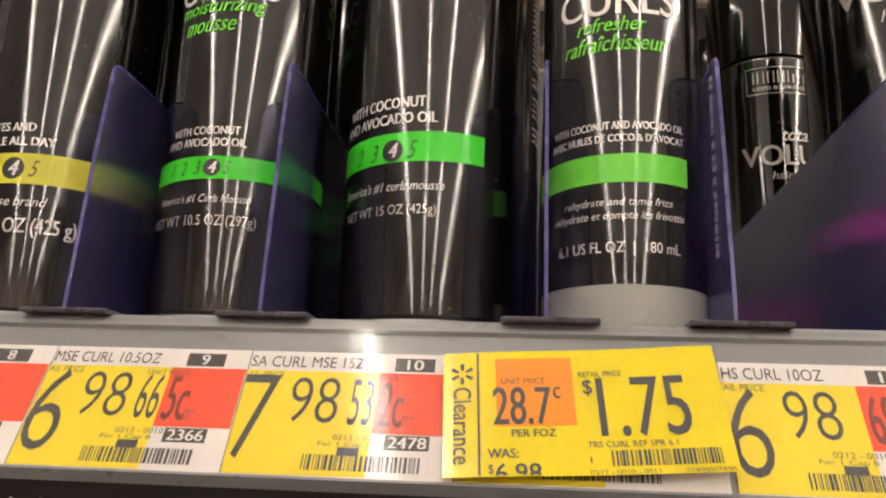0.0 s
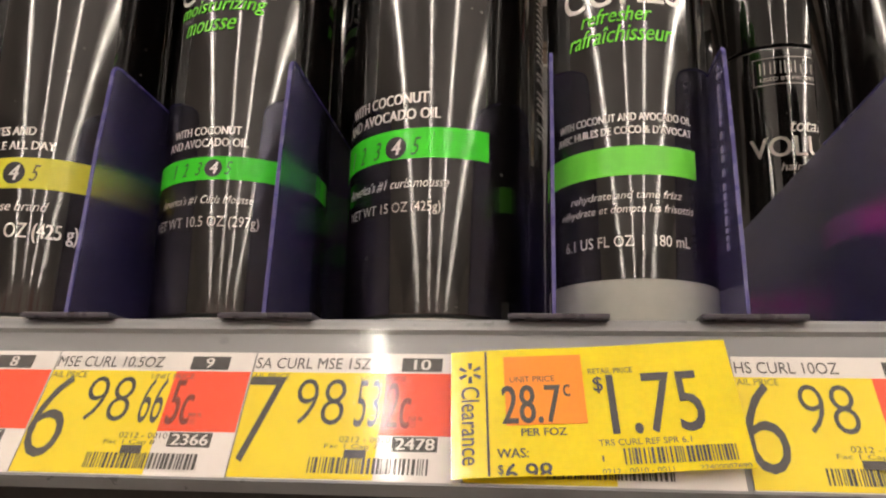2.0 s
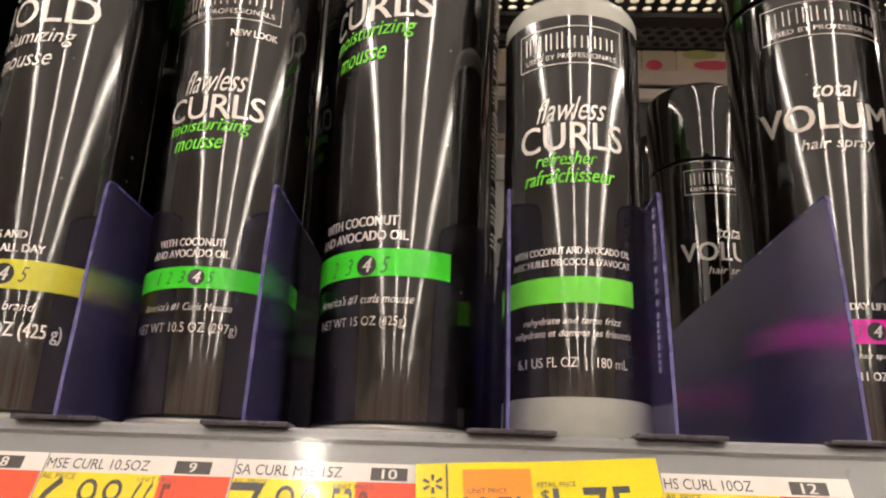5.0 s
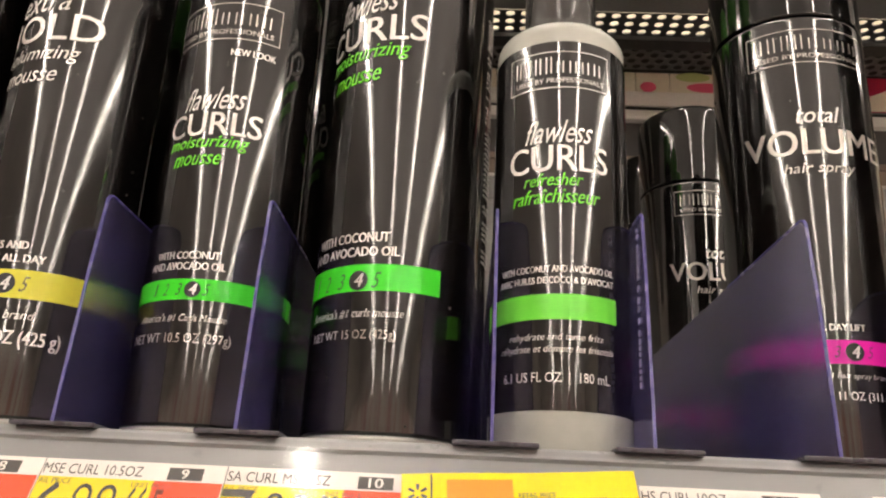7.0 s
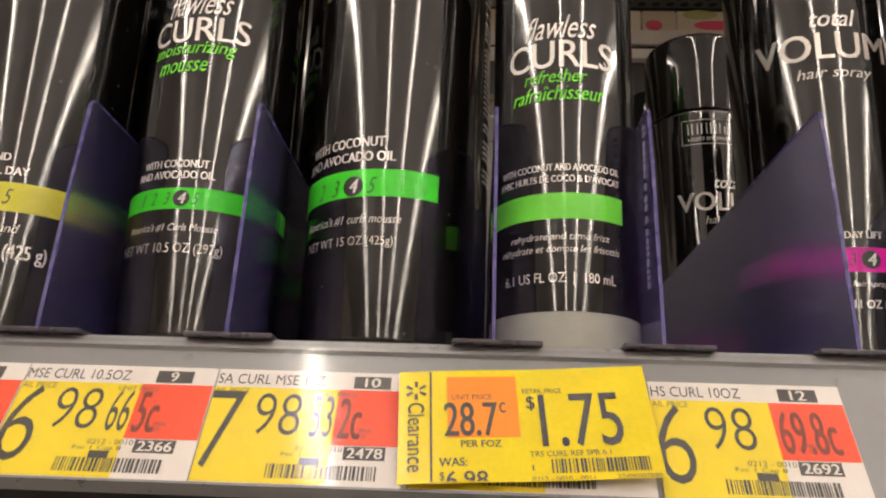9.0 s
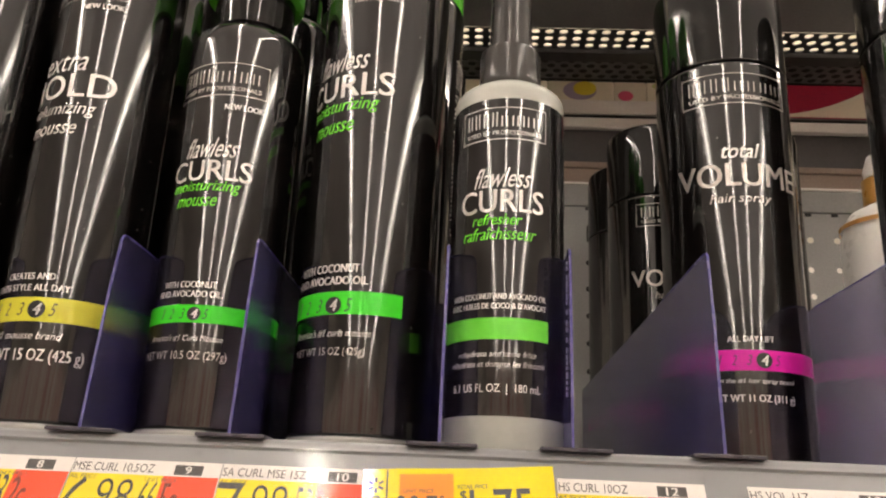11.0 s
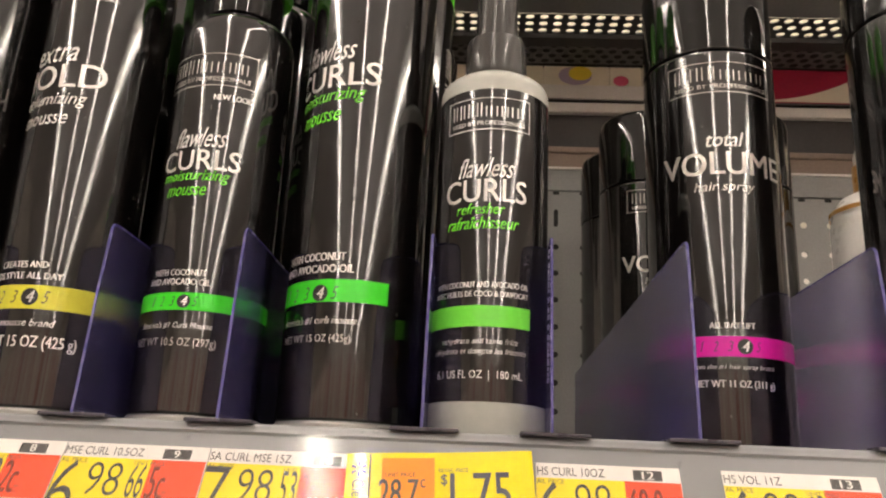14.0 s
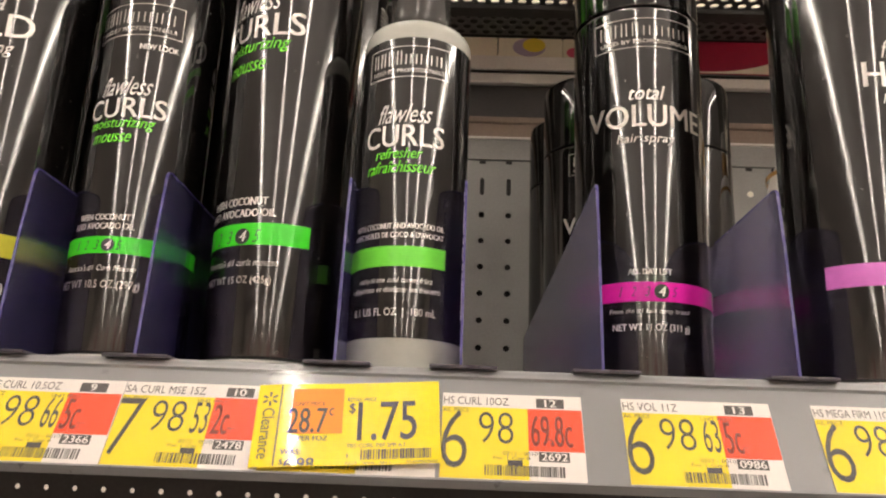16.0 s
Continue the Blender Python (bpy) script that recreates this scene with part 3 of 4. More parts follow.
def hair_spray(name, label, at, r=0.033, height=0.255, group=""):
    """A straight lacquered can under a tall cap of the same width."""
    c = thing(name, label, "can", group, at)
    part("rim", lathe([(0, 0.0016), (r - 0.004, 0.0016), (r - 0.0030, 0.0002), (r - 0.0010, 0.0), (r + 0.0001, 0.0010), (r + 0.0002, 0.0036), (r - 0.0003, 0.0043), (r - 0.0016, 0.0047)]), "rim", c, "bright tin rim", True)
    part("body", lathe([(r - 0.0016, 0.0045), (r - 0.0003, 0.0049), (r, 0.0056), (r, 0.0060), (r, 0.0072)] + [(r, 0.0072 + 0.1888 * i / 12) for i in range(1, 13)] + [(r, 0.1966), (r - 0.0004, 0.1974), (r - 0.002, 0.1978)]), "can", c, "", True)
    prof = [(r - 0.002, 0.1983), (r - 0.0004, 0.1985), (r, 0.1991), (r, 0.1996), (r, 0.21), (r, 0.23), (r, height - 0.010), (r - 0.0006, height - 0.006)]
    prof += [(r - 0.0006 - 0.005 * (1 - math.cos(radians(a))), height - 0.006 + 0.005 * math.sin(radians(a))) for a in range(15, 91, 15)]
    part("cap", lathe(prof + [(r - 0.012, height - 0.0004), (0, height)]), "cap", c, "tall glossy black cap", True)
    return c


# extra hold mousse, yellow band
R = 0.033
RM = 0.028
hold = mousse_can("mousse_can", "tall black mousse can with a yellow band, extra hold", (-0.1615, 0.260, 0), RM, 0.257, "cap", "black cap", "mousse cans on the shelf")
print_line(hold, RM, "extra", -48, 6.5, 0.1577, 0.1659, "ink", 0.25)
print_line(hold, RM, "HOLD", -68, 31, 0.1447, 0.1563, "ink", 0, 0.0004)
print_line(hold, RM, "volumizing", -56, 19, 0.1347, 0.1423, "ink", 0.25)
print_line(hold, RM, "mousse", -48, 5, 0.1270, 0.1316, "ink", 0.25)
print_line(hold, RM, "NEW LOOK", -12, 26, 0.1894, 0.1922, "ink", 0, 0.0002)
print_line(hold, RM, "CREATES AND", -34, 11.3, 0.0617, 0.0645, "ink", 0, 0.00025)
print_line(hold, RM, "HOLDS STYLE ALL DAY", -52, 24.2, 0.0569, 0.0597, "ink", 0, 0.00025)
stripe = part("band", band(RM, 0.0443, 0.0543, -110, 118), "yellow_print", hold, "yellow printed band")
strength_scale(stripe, RM, 0.8, 0.0493, "dim_olive", 13.5, 0.0054, 0.0036)
print_line(hold, RM, "#1 mousse brand", -36, 25, 0.0368, 0.0401, "ink", 0.25)
print_line(hold, RM, "NET WT 15 OZ (425 g)", -52, 44, 0.0271, 0.0333, "ink", 0, 0.0002)
brand_badge(hold, RM, -68, 28, 0.195, 0.211)

# 10.5 oz curl mousse
r = 0.0265
curl_small = mousse_can("mousse_can", "slim black curl mousse can with a green band and green cap", (-0.0965, 0.259, 0), r, 0.1890, "green_cap", "bright green cap", "mousse cans on the shelf")
brand_badge(curl_small, r, -57, 39, 0.1475, 0.1635)
print_line(curl_small, r, "NEW LOOK", 1, 37, 0.1405, 0.1432, "ink", 0, 0.0002)
print_line(curl_small, r, "flawless", -34, 21, 0.1180, 0.1270, "ink", 0.28)
print_line(curl_small, r, "CURLS", -47, 33, 0.1075, 0.1168, "ink", 0, 0.0003)
print_line(curl_small, r, "moisturizing", -44, 25.5, 0.1012, 0.1072, "green_ink", 0.25, 0.0002)
print_line(curl_small, r, "mousse", -36, 6, 0.0958, 0.0998, "green_ink", 0.25, 0.0002)
print_line(curl_small, r, "WITH COCONUT", -36, 15, 0.0606, 0.0633, "ink", 0, 0.0002)
print_line(curl_small, r, "AND AVOCADO OIL", -41, 20, 0.0567, 0.0594, "ink", 0, 0.0002)
stripe = part("band", band(r, 0.0462, 0.0535, -115, 100), "green", curl_small, "bright green printed band")
strength_scale(stripe, r, -1.2, 0.0498, "dim_ink", 10.2, 0.0042, 0.0028)
print_line(curl_small, r, "America's #1 Curls Mousse", -44, 27, 0.0385, 0.0413, "ink", 0.25)
print_line(curl_small, r, "NET WT 10.5 OZ (297g)", -50, 31, 0.0305, 0.0348, "grey_ink")

# 15 oz curl mousse
RC = 0.0294
curl_big = mousse_can("mousse_can", "tall wide black curl mousse can with a green band", (-0.0318, 0.2615, 0), RC, 0.257, "green_cap", "bright green cap", "mousse cans on the shelf")
brand_badge(curl_big, RC, -75, 18, 0.2045, 0.2200)
print_line(curl_big, RC, "NEW LOOK", -23.8, 15.5, 0.1965, 0.1995, "ink", 0, 0.0002)
print_line(curl_big, RC, "flawless", -62, -2.8, 0.1622, 0.1725, "ink", 0.28)
print_line(curl_big, RC, "CURLS", -77, 16.5, 0.1490, 0.1602, "ink", 0, 0.0004)
print_line(curl_big, RC, "moisturizing", -71, 6, 0.1405, 0.1480, "green_ink", 0.25, 0.0002)
print_line(curl_big, RC, "mousse", -61, -14.5, 0.1325, 0.1375, "green_ink", 0.25, 0.0002)
print_line(curl_big, RC, "WITH COCONUT", -60.5, -0.6, 0.0692, 0.0727, "ink", 0, 0.0003)
print_line(curl_big, RC, "AND AVOCADO OIL", -65, 6.6, 0.0641, 0.0675, "ink", 0, 0.0003)
stripe = part("band", band(RC, 0.0518, 0.0612, -115, 36.6), "green", curl_big, "bright green printed band")
strength_scale(stripe, RC, -19.6, 0.0555, "dim_ink", 12.6, 0.0056, 0.0035)
print_line(curl_big, RC, "America's #1 curls mousse", -60, 13.4, 0.0425, 0.0458, "ink", 0.25)
print_line(curl_big, RC, "NET WT 15 OZ (425g)", -57, 8, 0.0345, 0.0385, "grey_ink")


def fine_print(can, r, a, z0, z1, seed, width=0.012, mat="ink"):
    """Rows of tiny unreadable print on the back of a pack."""
    rng = random.Random(seed)
    rows, z = [], 0.0
    while z < z1 - z0:
        x = 0.0
        while x < width:
            k = 0.0004 + 0.0008 * rng.random()
            rows.append((x, z, x + k, z + 0.0010))
            x += k + 0.0005
        z += 0.0026 if rng.random() < 0.85 else 0.0055
    tagged(part("fine_print", wrap(rects(rows), r, a, z0), mat, can), kind="stuff")


# curl refresher spray bottle
q = 0.0237
spray = thing("spray_bottle", "black-labelled curl refresher spray bottle with a milky base", "spray bottle", "", (0.0272, 0.2442, 0))
prof = [(0, 0.0010), (q - 0.004, 0.0006), (q - 0.0018, 0.0), (q - 0.0004, 0.0012), (q, 0.0032)] + [(q, 0.0032 + 0.1443 * i / 10) for i in range(1, 11)]
prof += [(q - 0.0060 * (1 - math.cos(radians(a))), 0.1475 + 0.0060 * math.sin(radians(a))) for a in range(10, 71, 10)] + [(0.0160, 0.1557), (0.0125, 0.1569), (0.0120, 0.1595)]
part("body", lathe(prof), "milky", spray, "milky translucent plastic bottle", True)
part("label_sleeve", band(q, 0.0130, 0.1427, -180, 180, 96, 0.00015), "can", spray, "glossy black label", True)
part("collar", lathe([(0.0112, 0.1571), (0.0133, 0.1571), (0.0137, 0.1581), (0.0137, 0.1605), (0.0135, 0.1745), (0.0130, 0.1761), (0.0098, 0.1777)]), "pump", spray, "dark grey pump collar", True)
part("over_cap", lathe([(0.0098, 0.1771), (0.0097, 0.1795), (0.0090, 0.2045), (0.0086, 0.2295), (0.0070, 0.2320), (0, 0.2325)]), "pump", spray, "dark grey tapered cap", True)
brand_badge(spray, q + 0.0002, -52, 37, 0.1240, 0.1385, "ink")
q2 = q + 0.00015
print_line(spray, q2, "flawless", -37, 23.5, 0.1030, 0.1115, "ink", 0.28)
print_line(spray, q2, "CURLS", -51, 34, 0.0925, 0.1022, "ink", 0, 0.0003)
print_line(spray, q2, "refresher", -36.5, 13.5, 0.0872, 0.0918, "green_ink", 0.25, 0.00015)
print_line(spray, q2, "rafraîchisseur", -47, 28, 0.0810, 0.0862, "green_ink", 0.25, 0.00015)
print_line(spray, q2, "WITH COCONUT AND AVOCADO OIL", -58, 38.5, 0.0570, 0.0593, "ink", 0, 0.00015)
print_line(spray, q2, "AVEC HUILES DE COCO & D'AVOCAT", -60, 38.5, 0.0533, 0.0556, "ink", 0, 0.00015)
part("band", band(q2, 0.0415, 0.0498, -110, 42), "lime", spray, "lime green printed band")
print_line(spray, q2, "rehydrate and tame frizz", -48, 29, 0.0342, 0.0370, "ink", 0.25)
print_line(spray, q2, "réhydrate et dompte les frisottis", -57, 38, 0.0303, 0.0332, "ink", 0.25)
print_line(spray, q2, "6.1 US FL OZ  |  180 mL", -53, 33, 0.0207, 0.0247, "ink")




def spray_print(c, big, mat, a4, a_band):
    brand_badge(c, R, -50, 43, 0.1745, 0.1910)
    print_line(c, R, "total", -21, 11.5, 0.1455, 0.1530, "ink", 0.25, 0.0002)
    print_line(c, R, big, -58, 48, 0.1312, 0.1430, "grey_ink", 0, 0.0005)
    print_line(c, R, "hair spray", -31, 20, 0.1215, 0.1275, "grey_ink", 0.25)
    print_line(c, R, "ALL DAY LIFT", -23.5, 11.5, 0.0568, 0.0594, "ink", 0, 0.0002)
    stripe = part("band", band(R, 0.0440, 0.0532, *a_band), mat, c, "printed band")
    strength_scale(stripe, R, a4, 0.0486, "dim_magenta", 10.8, 0.0046, 0.0035)
    print_line(c, R, "From the #1 hair spray brand", -40, 26.5, 0.0378, 0.0405, "ink", 0.25)
    print_line(c, R, "NET WT 11 OZ (311 g)", -37, 25.5, 0.0294, 0.0335, "ink", 0, 0.00015)


volume = hair_spray("hair_spray_can", "tall black total volume hair spray can, magenta band", (0.1405, 0.312, 0), group="hair spray cans")
spray_print(volume, "VOLUME", "magenta", 2.8, (-110, 110))
copy_thing(volume, pose(0.1415, 0.489, 0, 0, 0, 17))
copy_thing(volume, pose(0.1365, 0.560, 0, 0, 0, 20))
copy_thing(volume, pose(0.2130, 0.487, 0, 0, 0, -70))

firm = hair_spray("hair_spray_can", "tall black hair spray can with an orchid pink band", (0.2287, 0.265, 0), group="hair spray cans")
print_line(firm, R, "firm", 0, 26, 0.1450, 0.1535, "ink", 0.25)
print_line(firm, R, "HOLD", -14, 58, 0.1310, 0.1430, "ink", 0, 0.0005)
print_line(firm, R, "hair spray", -2, 44, 0.1215, 0.1275, "ink", 0.25)
part("band", band(R, 0.0432, 0.0528, -53, 120), "orchid", firm, "orchid pink printed band")
brand_badge(firm, R, -10, 80, 0.1745, 0.1910)

# the rows behind
for ob, x, y, a in ((hold, -0.2240, 0.262, -8), (hold, -0.1620, 0.321, 150), (hold, -0.2230, 0.323, 165), (curl_big, -0.0268, 0.3265, 0), (curl_big, -0.0262, 0.3905, 4), (hold, -0.1600, 0.382, 175)):
    twin = copy_thing(ob, pose(x, y, 0, 0, 0, a))
    if ob is curl_big and a == 0:
        fine_print(twin, RC, 66, 0.090, 0.215, 8, 0.012, "ink")

tall = mousse_can("mousse_can", "tall slim black mousse can standing behind another", (-0.0962, 0.3165, 0), 0.0262, 0.234, "cap", "black cap", "mousse cans on the shelf")
part("band", band(0.0262, 0.0518, 0.0612, -20, 120), "green", tall, "bright green printed band")
copy_thing(tall, pose(-0.0970, 0.3725, 0, 0, 0, 20))

# white bottle far back beside the hair spray
lotion = thing("lotion_bottle", "white lotion bottle with a bronze pump cap", "bottle", "", (0.300, 0.470, 0))
part("body", lathe([(0, 0.001), (0.028, 0), (0.031, 0.003), (0.032, 0.02), (0.032, 0.17), (0.030, 0.184), (0.024, 0.193), (0.014, 0.198), (0.012, 0.200)]), "white_bottle", lotion, "", True)
part("trim_band", band(0.0321, 0.1800, 0.1832, -180, 180), "bronze", lotion, "thin bronze band")
part("cap", lathe([(0.012, 0.199), (0.0145, 0.199), (0.0145, 0.2180), (0.012, 0.2190), (0, 0.2192)]), "bronze", lotion, "bronze cap", True)
part("spout", lathe([(0, 0.2192), (0.0125, 0.2195), (0.0130, 0.226), (0.0095, 0.2365), (0, 0.238)]), "white_bottle", lotion, "white spout", True)
part("badge_print", wrap(rects([(0, 0, 0.0015, 0.014), (0.0015, 0.0125, 0.007, 0.014), (0.0015, 0, 0.007, 0.0015), (0.007, 0.002, 0.0085, 0.012), (0.012, 0, 0.018, 0.008)]), 0.032, -25, 0.148), "blue_ink", lotion)

# flat cartons on the ledge under the upper shelf
LEDGE = 0.3774


def carton(label, x0, x1, mat, y=BACK_Y + 0.0145, z=LEDGE, tall=0.0222):
    c = thing("carton", label, "carton", "cartons on the ledge", ((x0 + x1) / 2, y, z))
    w = (x1 - x0) / 2
    part("box", box(-w, w, -0.012, 0.012, 0.0, tall, 0.0012), mat, c)
    return c


def dot(c, x, z, rx, rz, mat, lift=0.0125):
    bm = bmesh.new()
    bmesh.ops.create_circle(bm, cap_ends=True, segments=28, radius=1.0)
    for v in bm.verts:
        v.co = (x + v.co.x * rx, -lift, z + v.co.y * rz)
    part("printed_patch", bm, mat, c)


for x0, x1 in ((-0.060, 0.0120), (0.0125, 0.0775), (0.0780, 0.1430), (0.1435, 0.1750)):
    cream = carton("cream carton with a yellow and mauve printed dot" if x0 == 0.078 else "plain cream carton on a pale ledge", x0, x1, "carton_white")
    if x0 == 0.078:
        dot(cream, -0.0010, 0.0115, 0.0165, 0.0104, "carton_purple", 0.01215)
        dot(cream, 0.0040, 0.0140, 0.0115, 0.0078, "carton_yellow", 0.0123)
    if x0 == 0.1435:
        dot(cream, -0.0045, 0.0065, 0.0075, 0.0055, "carton_pink", 0.01215)
floral = carton("cream carton with pale green and pink print", 0.1755, 0.2620, "carton_white")
dot(floral, -0.022, 0.018, 0.016, 0.005, "carton_green", 0.01215)
dot(floral, -0.010, 0.007, 0.018, 0.005, "carton_pink", 0.0123)

# the dark red carton hangs a little over the ledge, with a cream swoosh across its lower corner
red = carton("dark red carton with a cream lower corner", 0.2630, 0.4400, "carton_red", BACK_Y + 0.0125, 0.3633, 0.0363)
bm = bmesh.new()
low = [bm.verts.new((x, -0.01215, 0.0008)) for x in (-0.0865 + 0.173 * i / 24 for i in range(25))]
top = [bm.verts.new((v.co.x, -0.01215, min(0.0355, 0.0025 + max(0.0, v.co.x + 0.062) ** 2 * 2.9))) for v in low]
for i in range(24):
    bm.faces.new((low[i], low[i + 1], top[i + 1], top[i]))
part("printed_swoosh", bm, "carton_white", red, "cream printed swoosh")


# ---- price tags ----
def tag_part(name, tag, rows, mat, lift, label=""):
    bm = bmesh.new()
    for x0, x1, s0, s1 in rows:      # across, and down from the tag's top
        add(bm, box(x0, x1, -s1, -s0, 0, 0.0001))
    ob = part(name, bm, mat, tag, label)
    ob.location.z = lift
    return ob


def tag_text(tag, text, x0, x1, s0, s1, mat="tag_ink", lift=0.0004, slant=0.0, bold=0.0, turn=0.0, weight=0.0):
    ob = part("lettering", flat_text(text, x1 - x0, s1 - s0, slant, bold, weight), mat, tag)
    ob.matrix_basis = pose(x0, -s1, lift, 0, 0, turn)
    return ob


def barcode(tag, x0, x1, s0, s1, seed, lift=0.0004):
    rng = random.Random(seed)
    rows, x = [], x0
    while x < x1:
        w = rng.choice((0.00022, 0.0003, 0.00045, 0.0007))
        rows.append((x, -s1, x + w, -s0))
        x += w + rng.choice((0.0002, 0.0003, 0.0005))
    ob = tagged(part("barcode", rects(rows), "tag_ink", tag), kind="stuff")
    ob.location.z = lift


def price_tag(x, label, name, number, big, cents, unit, code, facing, seed, width, split):
    """A shelf price tag: white paper with a yellow price field and a red unit-price field."""
    t = thing("price_tag", label, "price tag", "price tags on the rail")
    t.matrix_basis = on_rail(x, 0.0111, 0.0018)
    w, h = width, 0.0338
    y1 = split
    k = 0.0 if unit[0] else 0.0064
    part("paper", box(0, w, -h, 0, 0, 0.0002), "paper", t)
    tag_part("yellow_field", t, [(0, y1, 0.0058, h - 0.0002)], "tag_yellow", 0.00025)
    tag_part("red_field", t, [(y1, w - 0.0002, 0.0058, 0.0225)], "tag_red", 0.00025)
    tag_part("number_box", t, [(w - 0.0160, w - 0.0062, 0.0014, 0.0052)], "tag_ink", 0.00025)
    tag_text(t, number, w - 0.0131 + (0.0008 if len(number) < 2 else 0), w - 0.0091 - (0.0012 if len(number) < 2 else 0), 0.0018, 0.0048, "paper", 0.0004, 0, 0.0002)
    tag_text(t, name, 0.0004, 0.0006 + min(0.0019 * len(name), w * 0.54), 0.0016, 0.0048)
    tag_text(t, "AIL PRICE", 0.0003, 0.0095, 0.0062, 0.0080)
    tag_text(t, big, 0.0001, 0.0090, 0.0072, 0.0300, weight=-0.012)
    tag_text(t, cents, y1 - 0.0209 + k * 0.6, y1 - 0.0089 + k * 0.6, 0.0076, 0.0202, weight=-0.012)
    if unit[0]:
        tag_text(t, "UNIT PRICE", y1 - 0.006, y1 + 0.005, 0.0066, 0.0081)
        tag_text(t, unit[0], y1 - 0.0062, y1 - 0.0006, 0.0078, 0.0206)
    if unit[1]:
        tag_text(t, unit[1], y1 + 0.0010, y1 + 0.0010 + 0.0028 * len(unit[1]), 0.0084, 0.0208, "faded_ink", bold=0.0003)
    tag_text(t, "PER FL", y1 + 0.0066, y1 + 0.0100, 0.0176, 0.0188)
    tag_text(t, "OZ", y1 + 0.0072, y1 + 0.0086, 0.0193, 0.0205)
    tag_text(t, "0212 - 0010", y1 - 0.0088, y1 + 0.0030, 0.0230, 0.0245)
    tag_text(t, facing, y1 - 0.0120, y1 + 0.0004, 0.0249, 0.0264)
    tag_part("code_box", t, [(y1 + 0.0034, y1 + 0.0138, 0.0228, 0.0265)], "tag_ink", 0.00025)
    tag_text(t, code, y1 + 0.0042, y1 + 0.0130, 0.0232, 0.0261, "paper", 0.0004, 0, 0.0002)
    tag_part("code_box", t, [(y1 - 0.0072, y1 - 0.0022, 0.0264, 0.0285)], "tag_ink", 0.00045)
    barcode(t, y1 - 0.0150, y1 + 0.0118, 0.0283, 0.0322, seed)
    return t


price_tag(-0.1735, "white, yellow and red price tag for a 15 oz mousse", "MSE HOLD 15OZ", "8", "7", "98", ("53", "2c"), "2435", "Fac 1 Cap 7", 1, 0.0516, 0.0327)
price_tag(-0.1215, "white, yellow and red price tag reading 6.98", "MSE CURL 10.5OZ", "9", "6", "98", ("66", "5c"), "2366", "Fac 1 Cap 8", 2, 0.0516, 0.0324)
price_tag(-0.0695, "white, yellow and red price tag reading 7.98", "SA CURL MSE 15Z", "10", "7", "98", ("53", "2c"), "2478", "Fac 1 Cap 7", 3, 0.0528, 0.0332)
price_tag(-0.0163, "price tag half hidden behind a clearance tag", "CURL REF SPR", "11", "6", "98", ("", ""), "2411", "Fac 1 Cap 8", 4, 0.0596, 0.0330)
price_tag(0.0448, "white, yellow and red price tag reading 6.98, curl hair spray", "HS CURL 10OZ", "12", "6", "98", ("", "69.8c"), "2692", "Fac 1 Cap 8", 5, 0.0492, 0.0300)
price_tag(0.1082, "white, yellow and red price tag reading 6.98, volume hair spray", "HS VOL 11Z", "13", "6", "98", ("63", "5c"), "0986", "Fac 1 Cap 8", 6, 0.0522, 0.0331)
price_tag(0.1752, "white, yellow and red price tag reading 6.98, mega firm spray", "HS MEGA FIRM 11OZ", "14", "6", "98", ("63", "5c"), "0987", "Fac 1 Cap 8", 7, 0.0522, 0.0331)


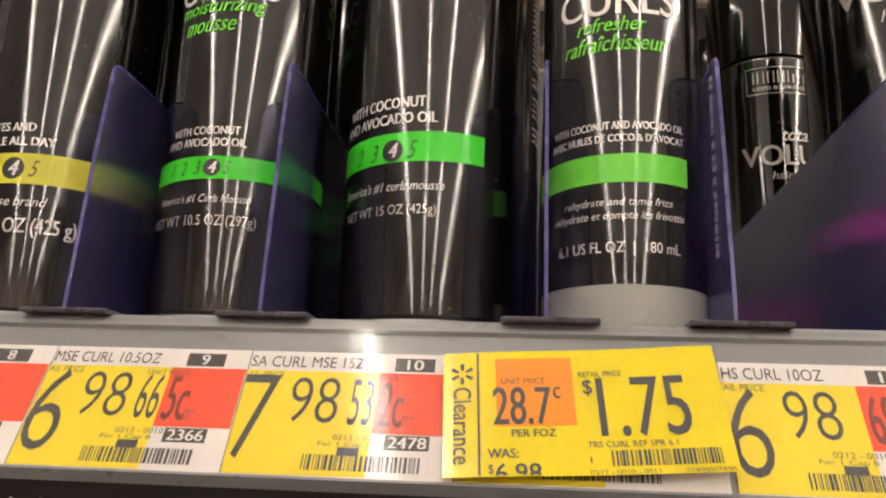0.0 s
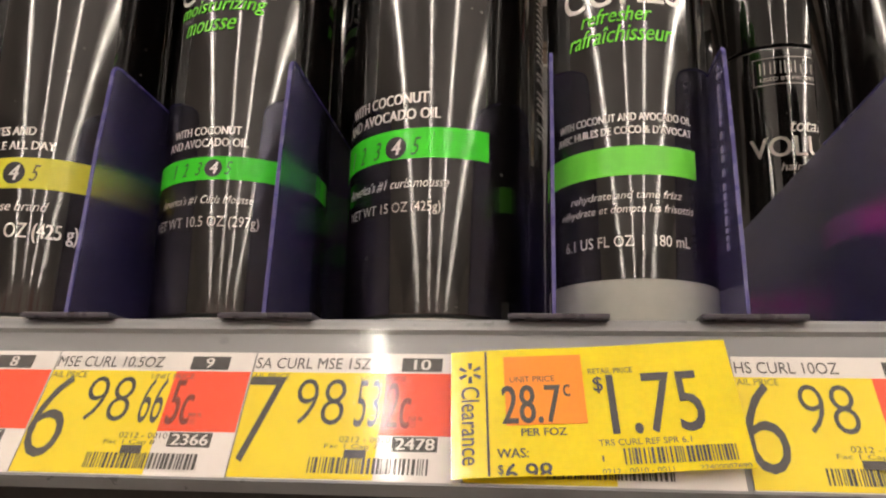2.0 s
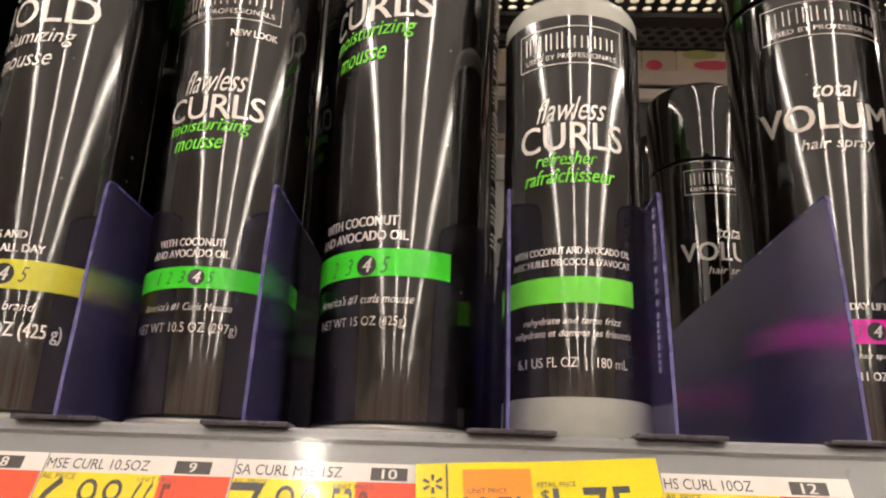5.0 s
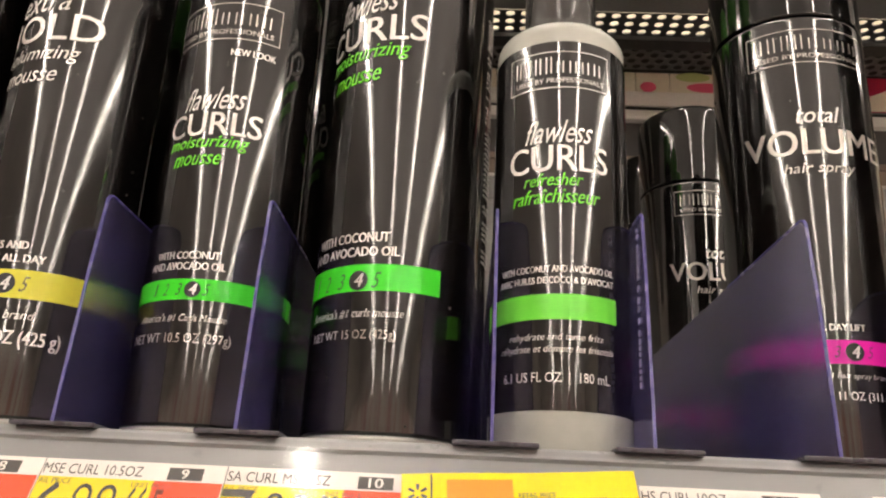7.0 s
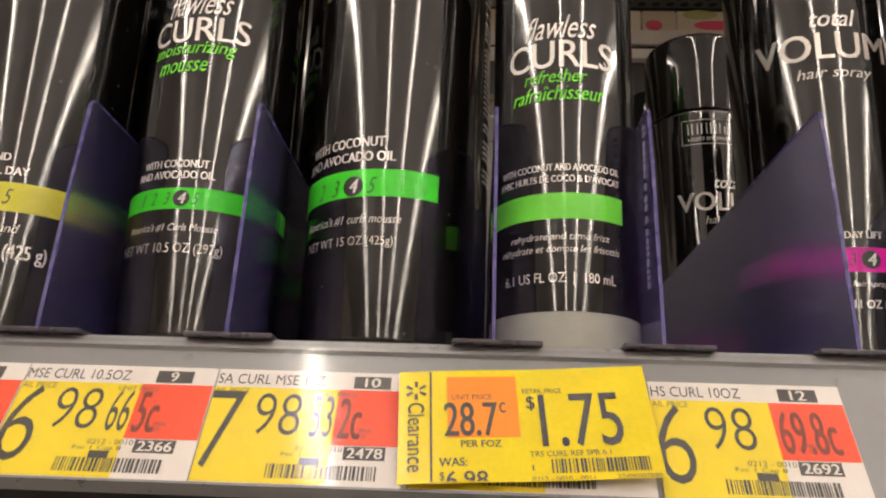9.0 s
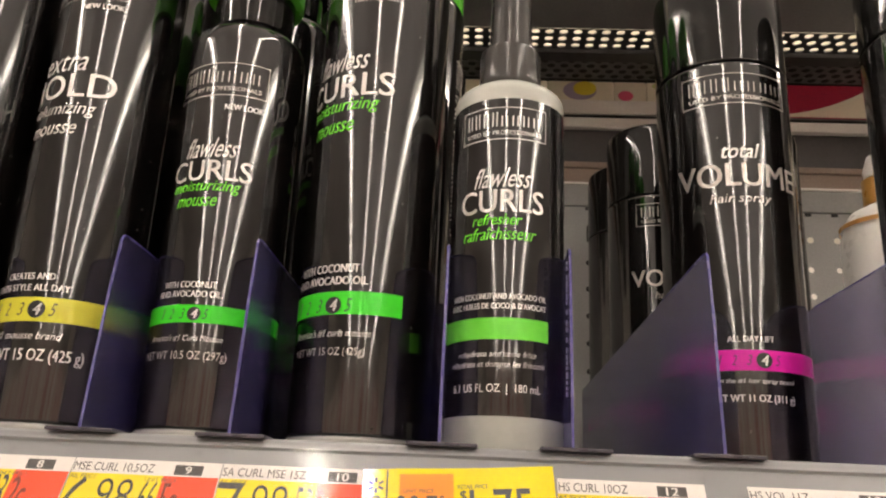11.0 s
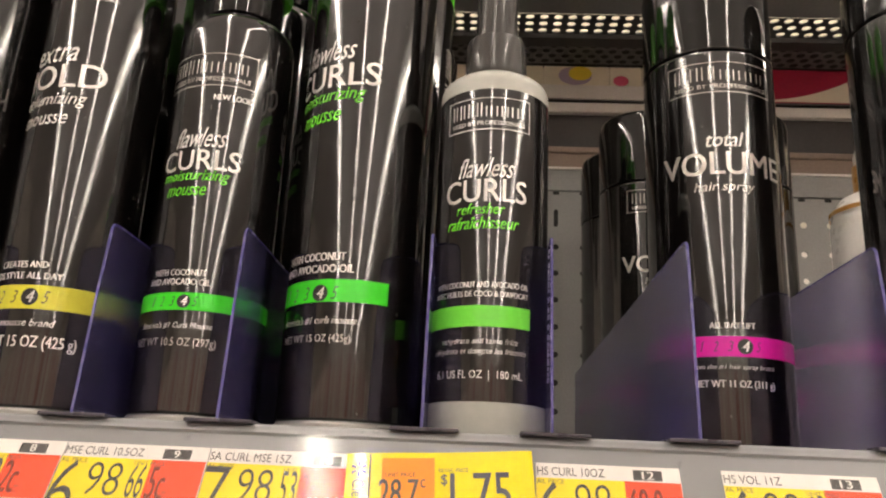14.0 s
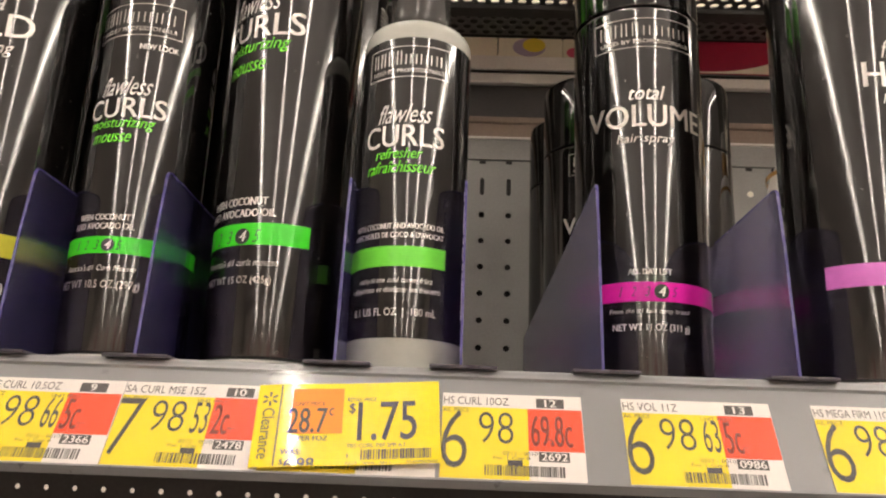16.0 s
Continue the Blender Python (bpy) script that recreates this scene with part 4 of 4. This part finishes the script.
def clearance_tag():
    """A larger yellow clearance tag, stuck over the rail and slightly turned and curled."""
    t = thing("clearance_tag", "bright yellow clearance price tag with orange patch, slightly crooked", "price tag", "price tags on the rail")
    t.matrix_basis = on_rail(-0.0207, 0.0126, 0.0046, 3.6)
    W, H = 0.0640, 0.0328
    SX = 0.962

    def curl(bm):
        for v in bm.verts:
            k = v.co.x / W
            v.co.z += 0.0002 * math.sin(math.pi * k) + 0.0024 * max(0, k - 0.78) + 0.0002 * math.sin(9 * k)
        return bm

    def slab(x0, x1, s0, s1, z):
        x0, x1 = x0 * SX, x1 * SX
        bm = bmesh.new()
        n = max(1, int((x1 - x0) / 0.002))
        for i in range(n):
            add(bm, box(x0 + (x1 - x0) * i / n, x0 + (x1 - x0) * (i + 1) / n, -s1, -s0, z, z + 0.0001))
        bmesh.ops.remove_doubles(bm, verts=bm.verts[:], dist=1e-6)
        return curl(bm)

    def write(text, x0, x1, s0, s1, bold=0.0003, mat="tag_ink", dy=0.0):
        x0, x1 = x0 * SX, x1 * SX
        bm = flat_text(text, x1 - x0, s1 - s0, 0, bold * 0.5)
        for v in bm.verts:
            v.co.x += x0
            v.co.y += -s1 + dy
            v.co.z += 0.0003
        bmesh.ops.bisect_plane(bm, geom=bm.verts[:] + bm.edges[:] + bm.faces[:], plane_co=(0, 0.0002 - H, 0), plane_no=(0, -1, 0), clear_outer=True)
        part("lettering", curl(bm), mat, t)

    part("paper", slab(0, W / SX, 0, H, 0), "clearance", t)
    part("fold_line", slab(0.0083, 0.0088, 0.0004, H - 0.0003, 0.00015), "tag_ink", t)
    part("orange_patch", slab(0.0129, 0.0316, 0.0022, 0.0205, 0.00015), "tag_orange", t)
    bm = flat_text("Clearance", 0.0198, 0.0042)
    for v in bm.verts:
        v.co = (0.0024 + v.co.y, -0.0100 - v.co.x, 0.0003)
    part("lettering", curl(bm), "tag_ink", t)
    bm = bmesh.new()
    for k in range(6):
        a = radians(60 * k + 30)
        d, n = Vector((math.cos(a), math.sin(a), 0)), Vector((-math.sin(a), math.cos(a), 0))
        c = Vector((0.0045, -0.0062, 0.0003))
        bm.faces.new([bm.verts.new(c + d * p + n * s) for p, s in ((0.0010, -0.0003), (0.0028, -0.00045), (0.0028, 0.00045), (0.0010, 0.0003))])
    part("emblem", curl(bm), "tag_ink", t, "six short grey rays")
    write("UNIT PRICE", 0.0142, 0.0248, 0.0078, 0.0094, 0.0)
    write("28.7", 0.0120, 0.0258, 0.0102, 0.0202, 0.0005)
    write("c", 0.0266, 0.0282, 0.0103, 0.0135, 0.0002)
    write("PER FOZ", 0.0162, 0.0265, 0.0214, 0.0233, 0.0002)
    write("WAS:", 0.0105, 0.0175, 0.0262, 0.0285, 0.0002)
    write("$", 0.0106, 0.0118, 0.0300, 0.0325, 0.0)
    write("6.98", 0.0122, 0.0225, 0.0298, 0.0342, 0.0003)
    write("RETAIL PRICE", 0.0330, 0.0435, 0.0063, 0.0078, 0.0)
    write("$", 0.0338, 0.0360, 0.0085, 0.0130, 0.0002)
    write("1.75", 0.0370, 0.0580, 0.0082, 0.0236, 0.0004)
    write("TRS CURL REF SPR 6.1", 0.0335, 0.0540, 0.0247, 0.0262, 0.0)
    write("1", 0.0338, 0.0342, 0.0285, 0.0299, 0.0)
    write("0212 - 0010 - 0011", 0.0335, 0.0490, 0.0316, 0.0329, 0.0)
    write("22400007690", 0.0545, 0.0655, 0.0316, 0.0328, 0.0)
    rng = random.Random(9)
    rows, x = [], 0.0372
    while x < 0.0605:
        w = rng.choice((0.00025, 0.0004, 0.0006))
        rows.append((x, -0.0308, x + w, -0.0270))
        x += w + rng.choice((0.00025, 0.0004, 0.0006))
    bm = rects(rows)
    for v in bm.verts:
        v.co.z = 0.0003
    tagged(part("barcode", curl(bm), "tag_ink", t), kind="stuff")
    return t


clearance_tag()
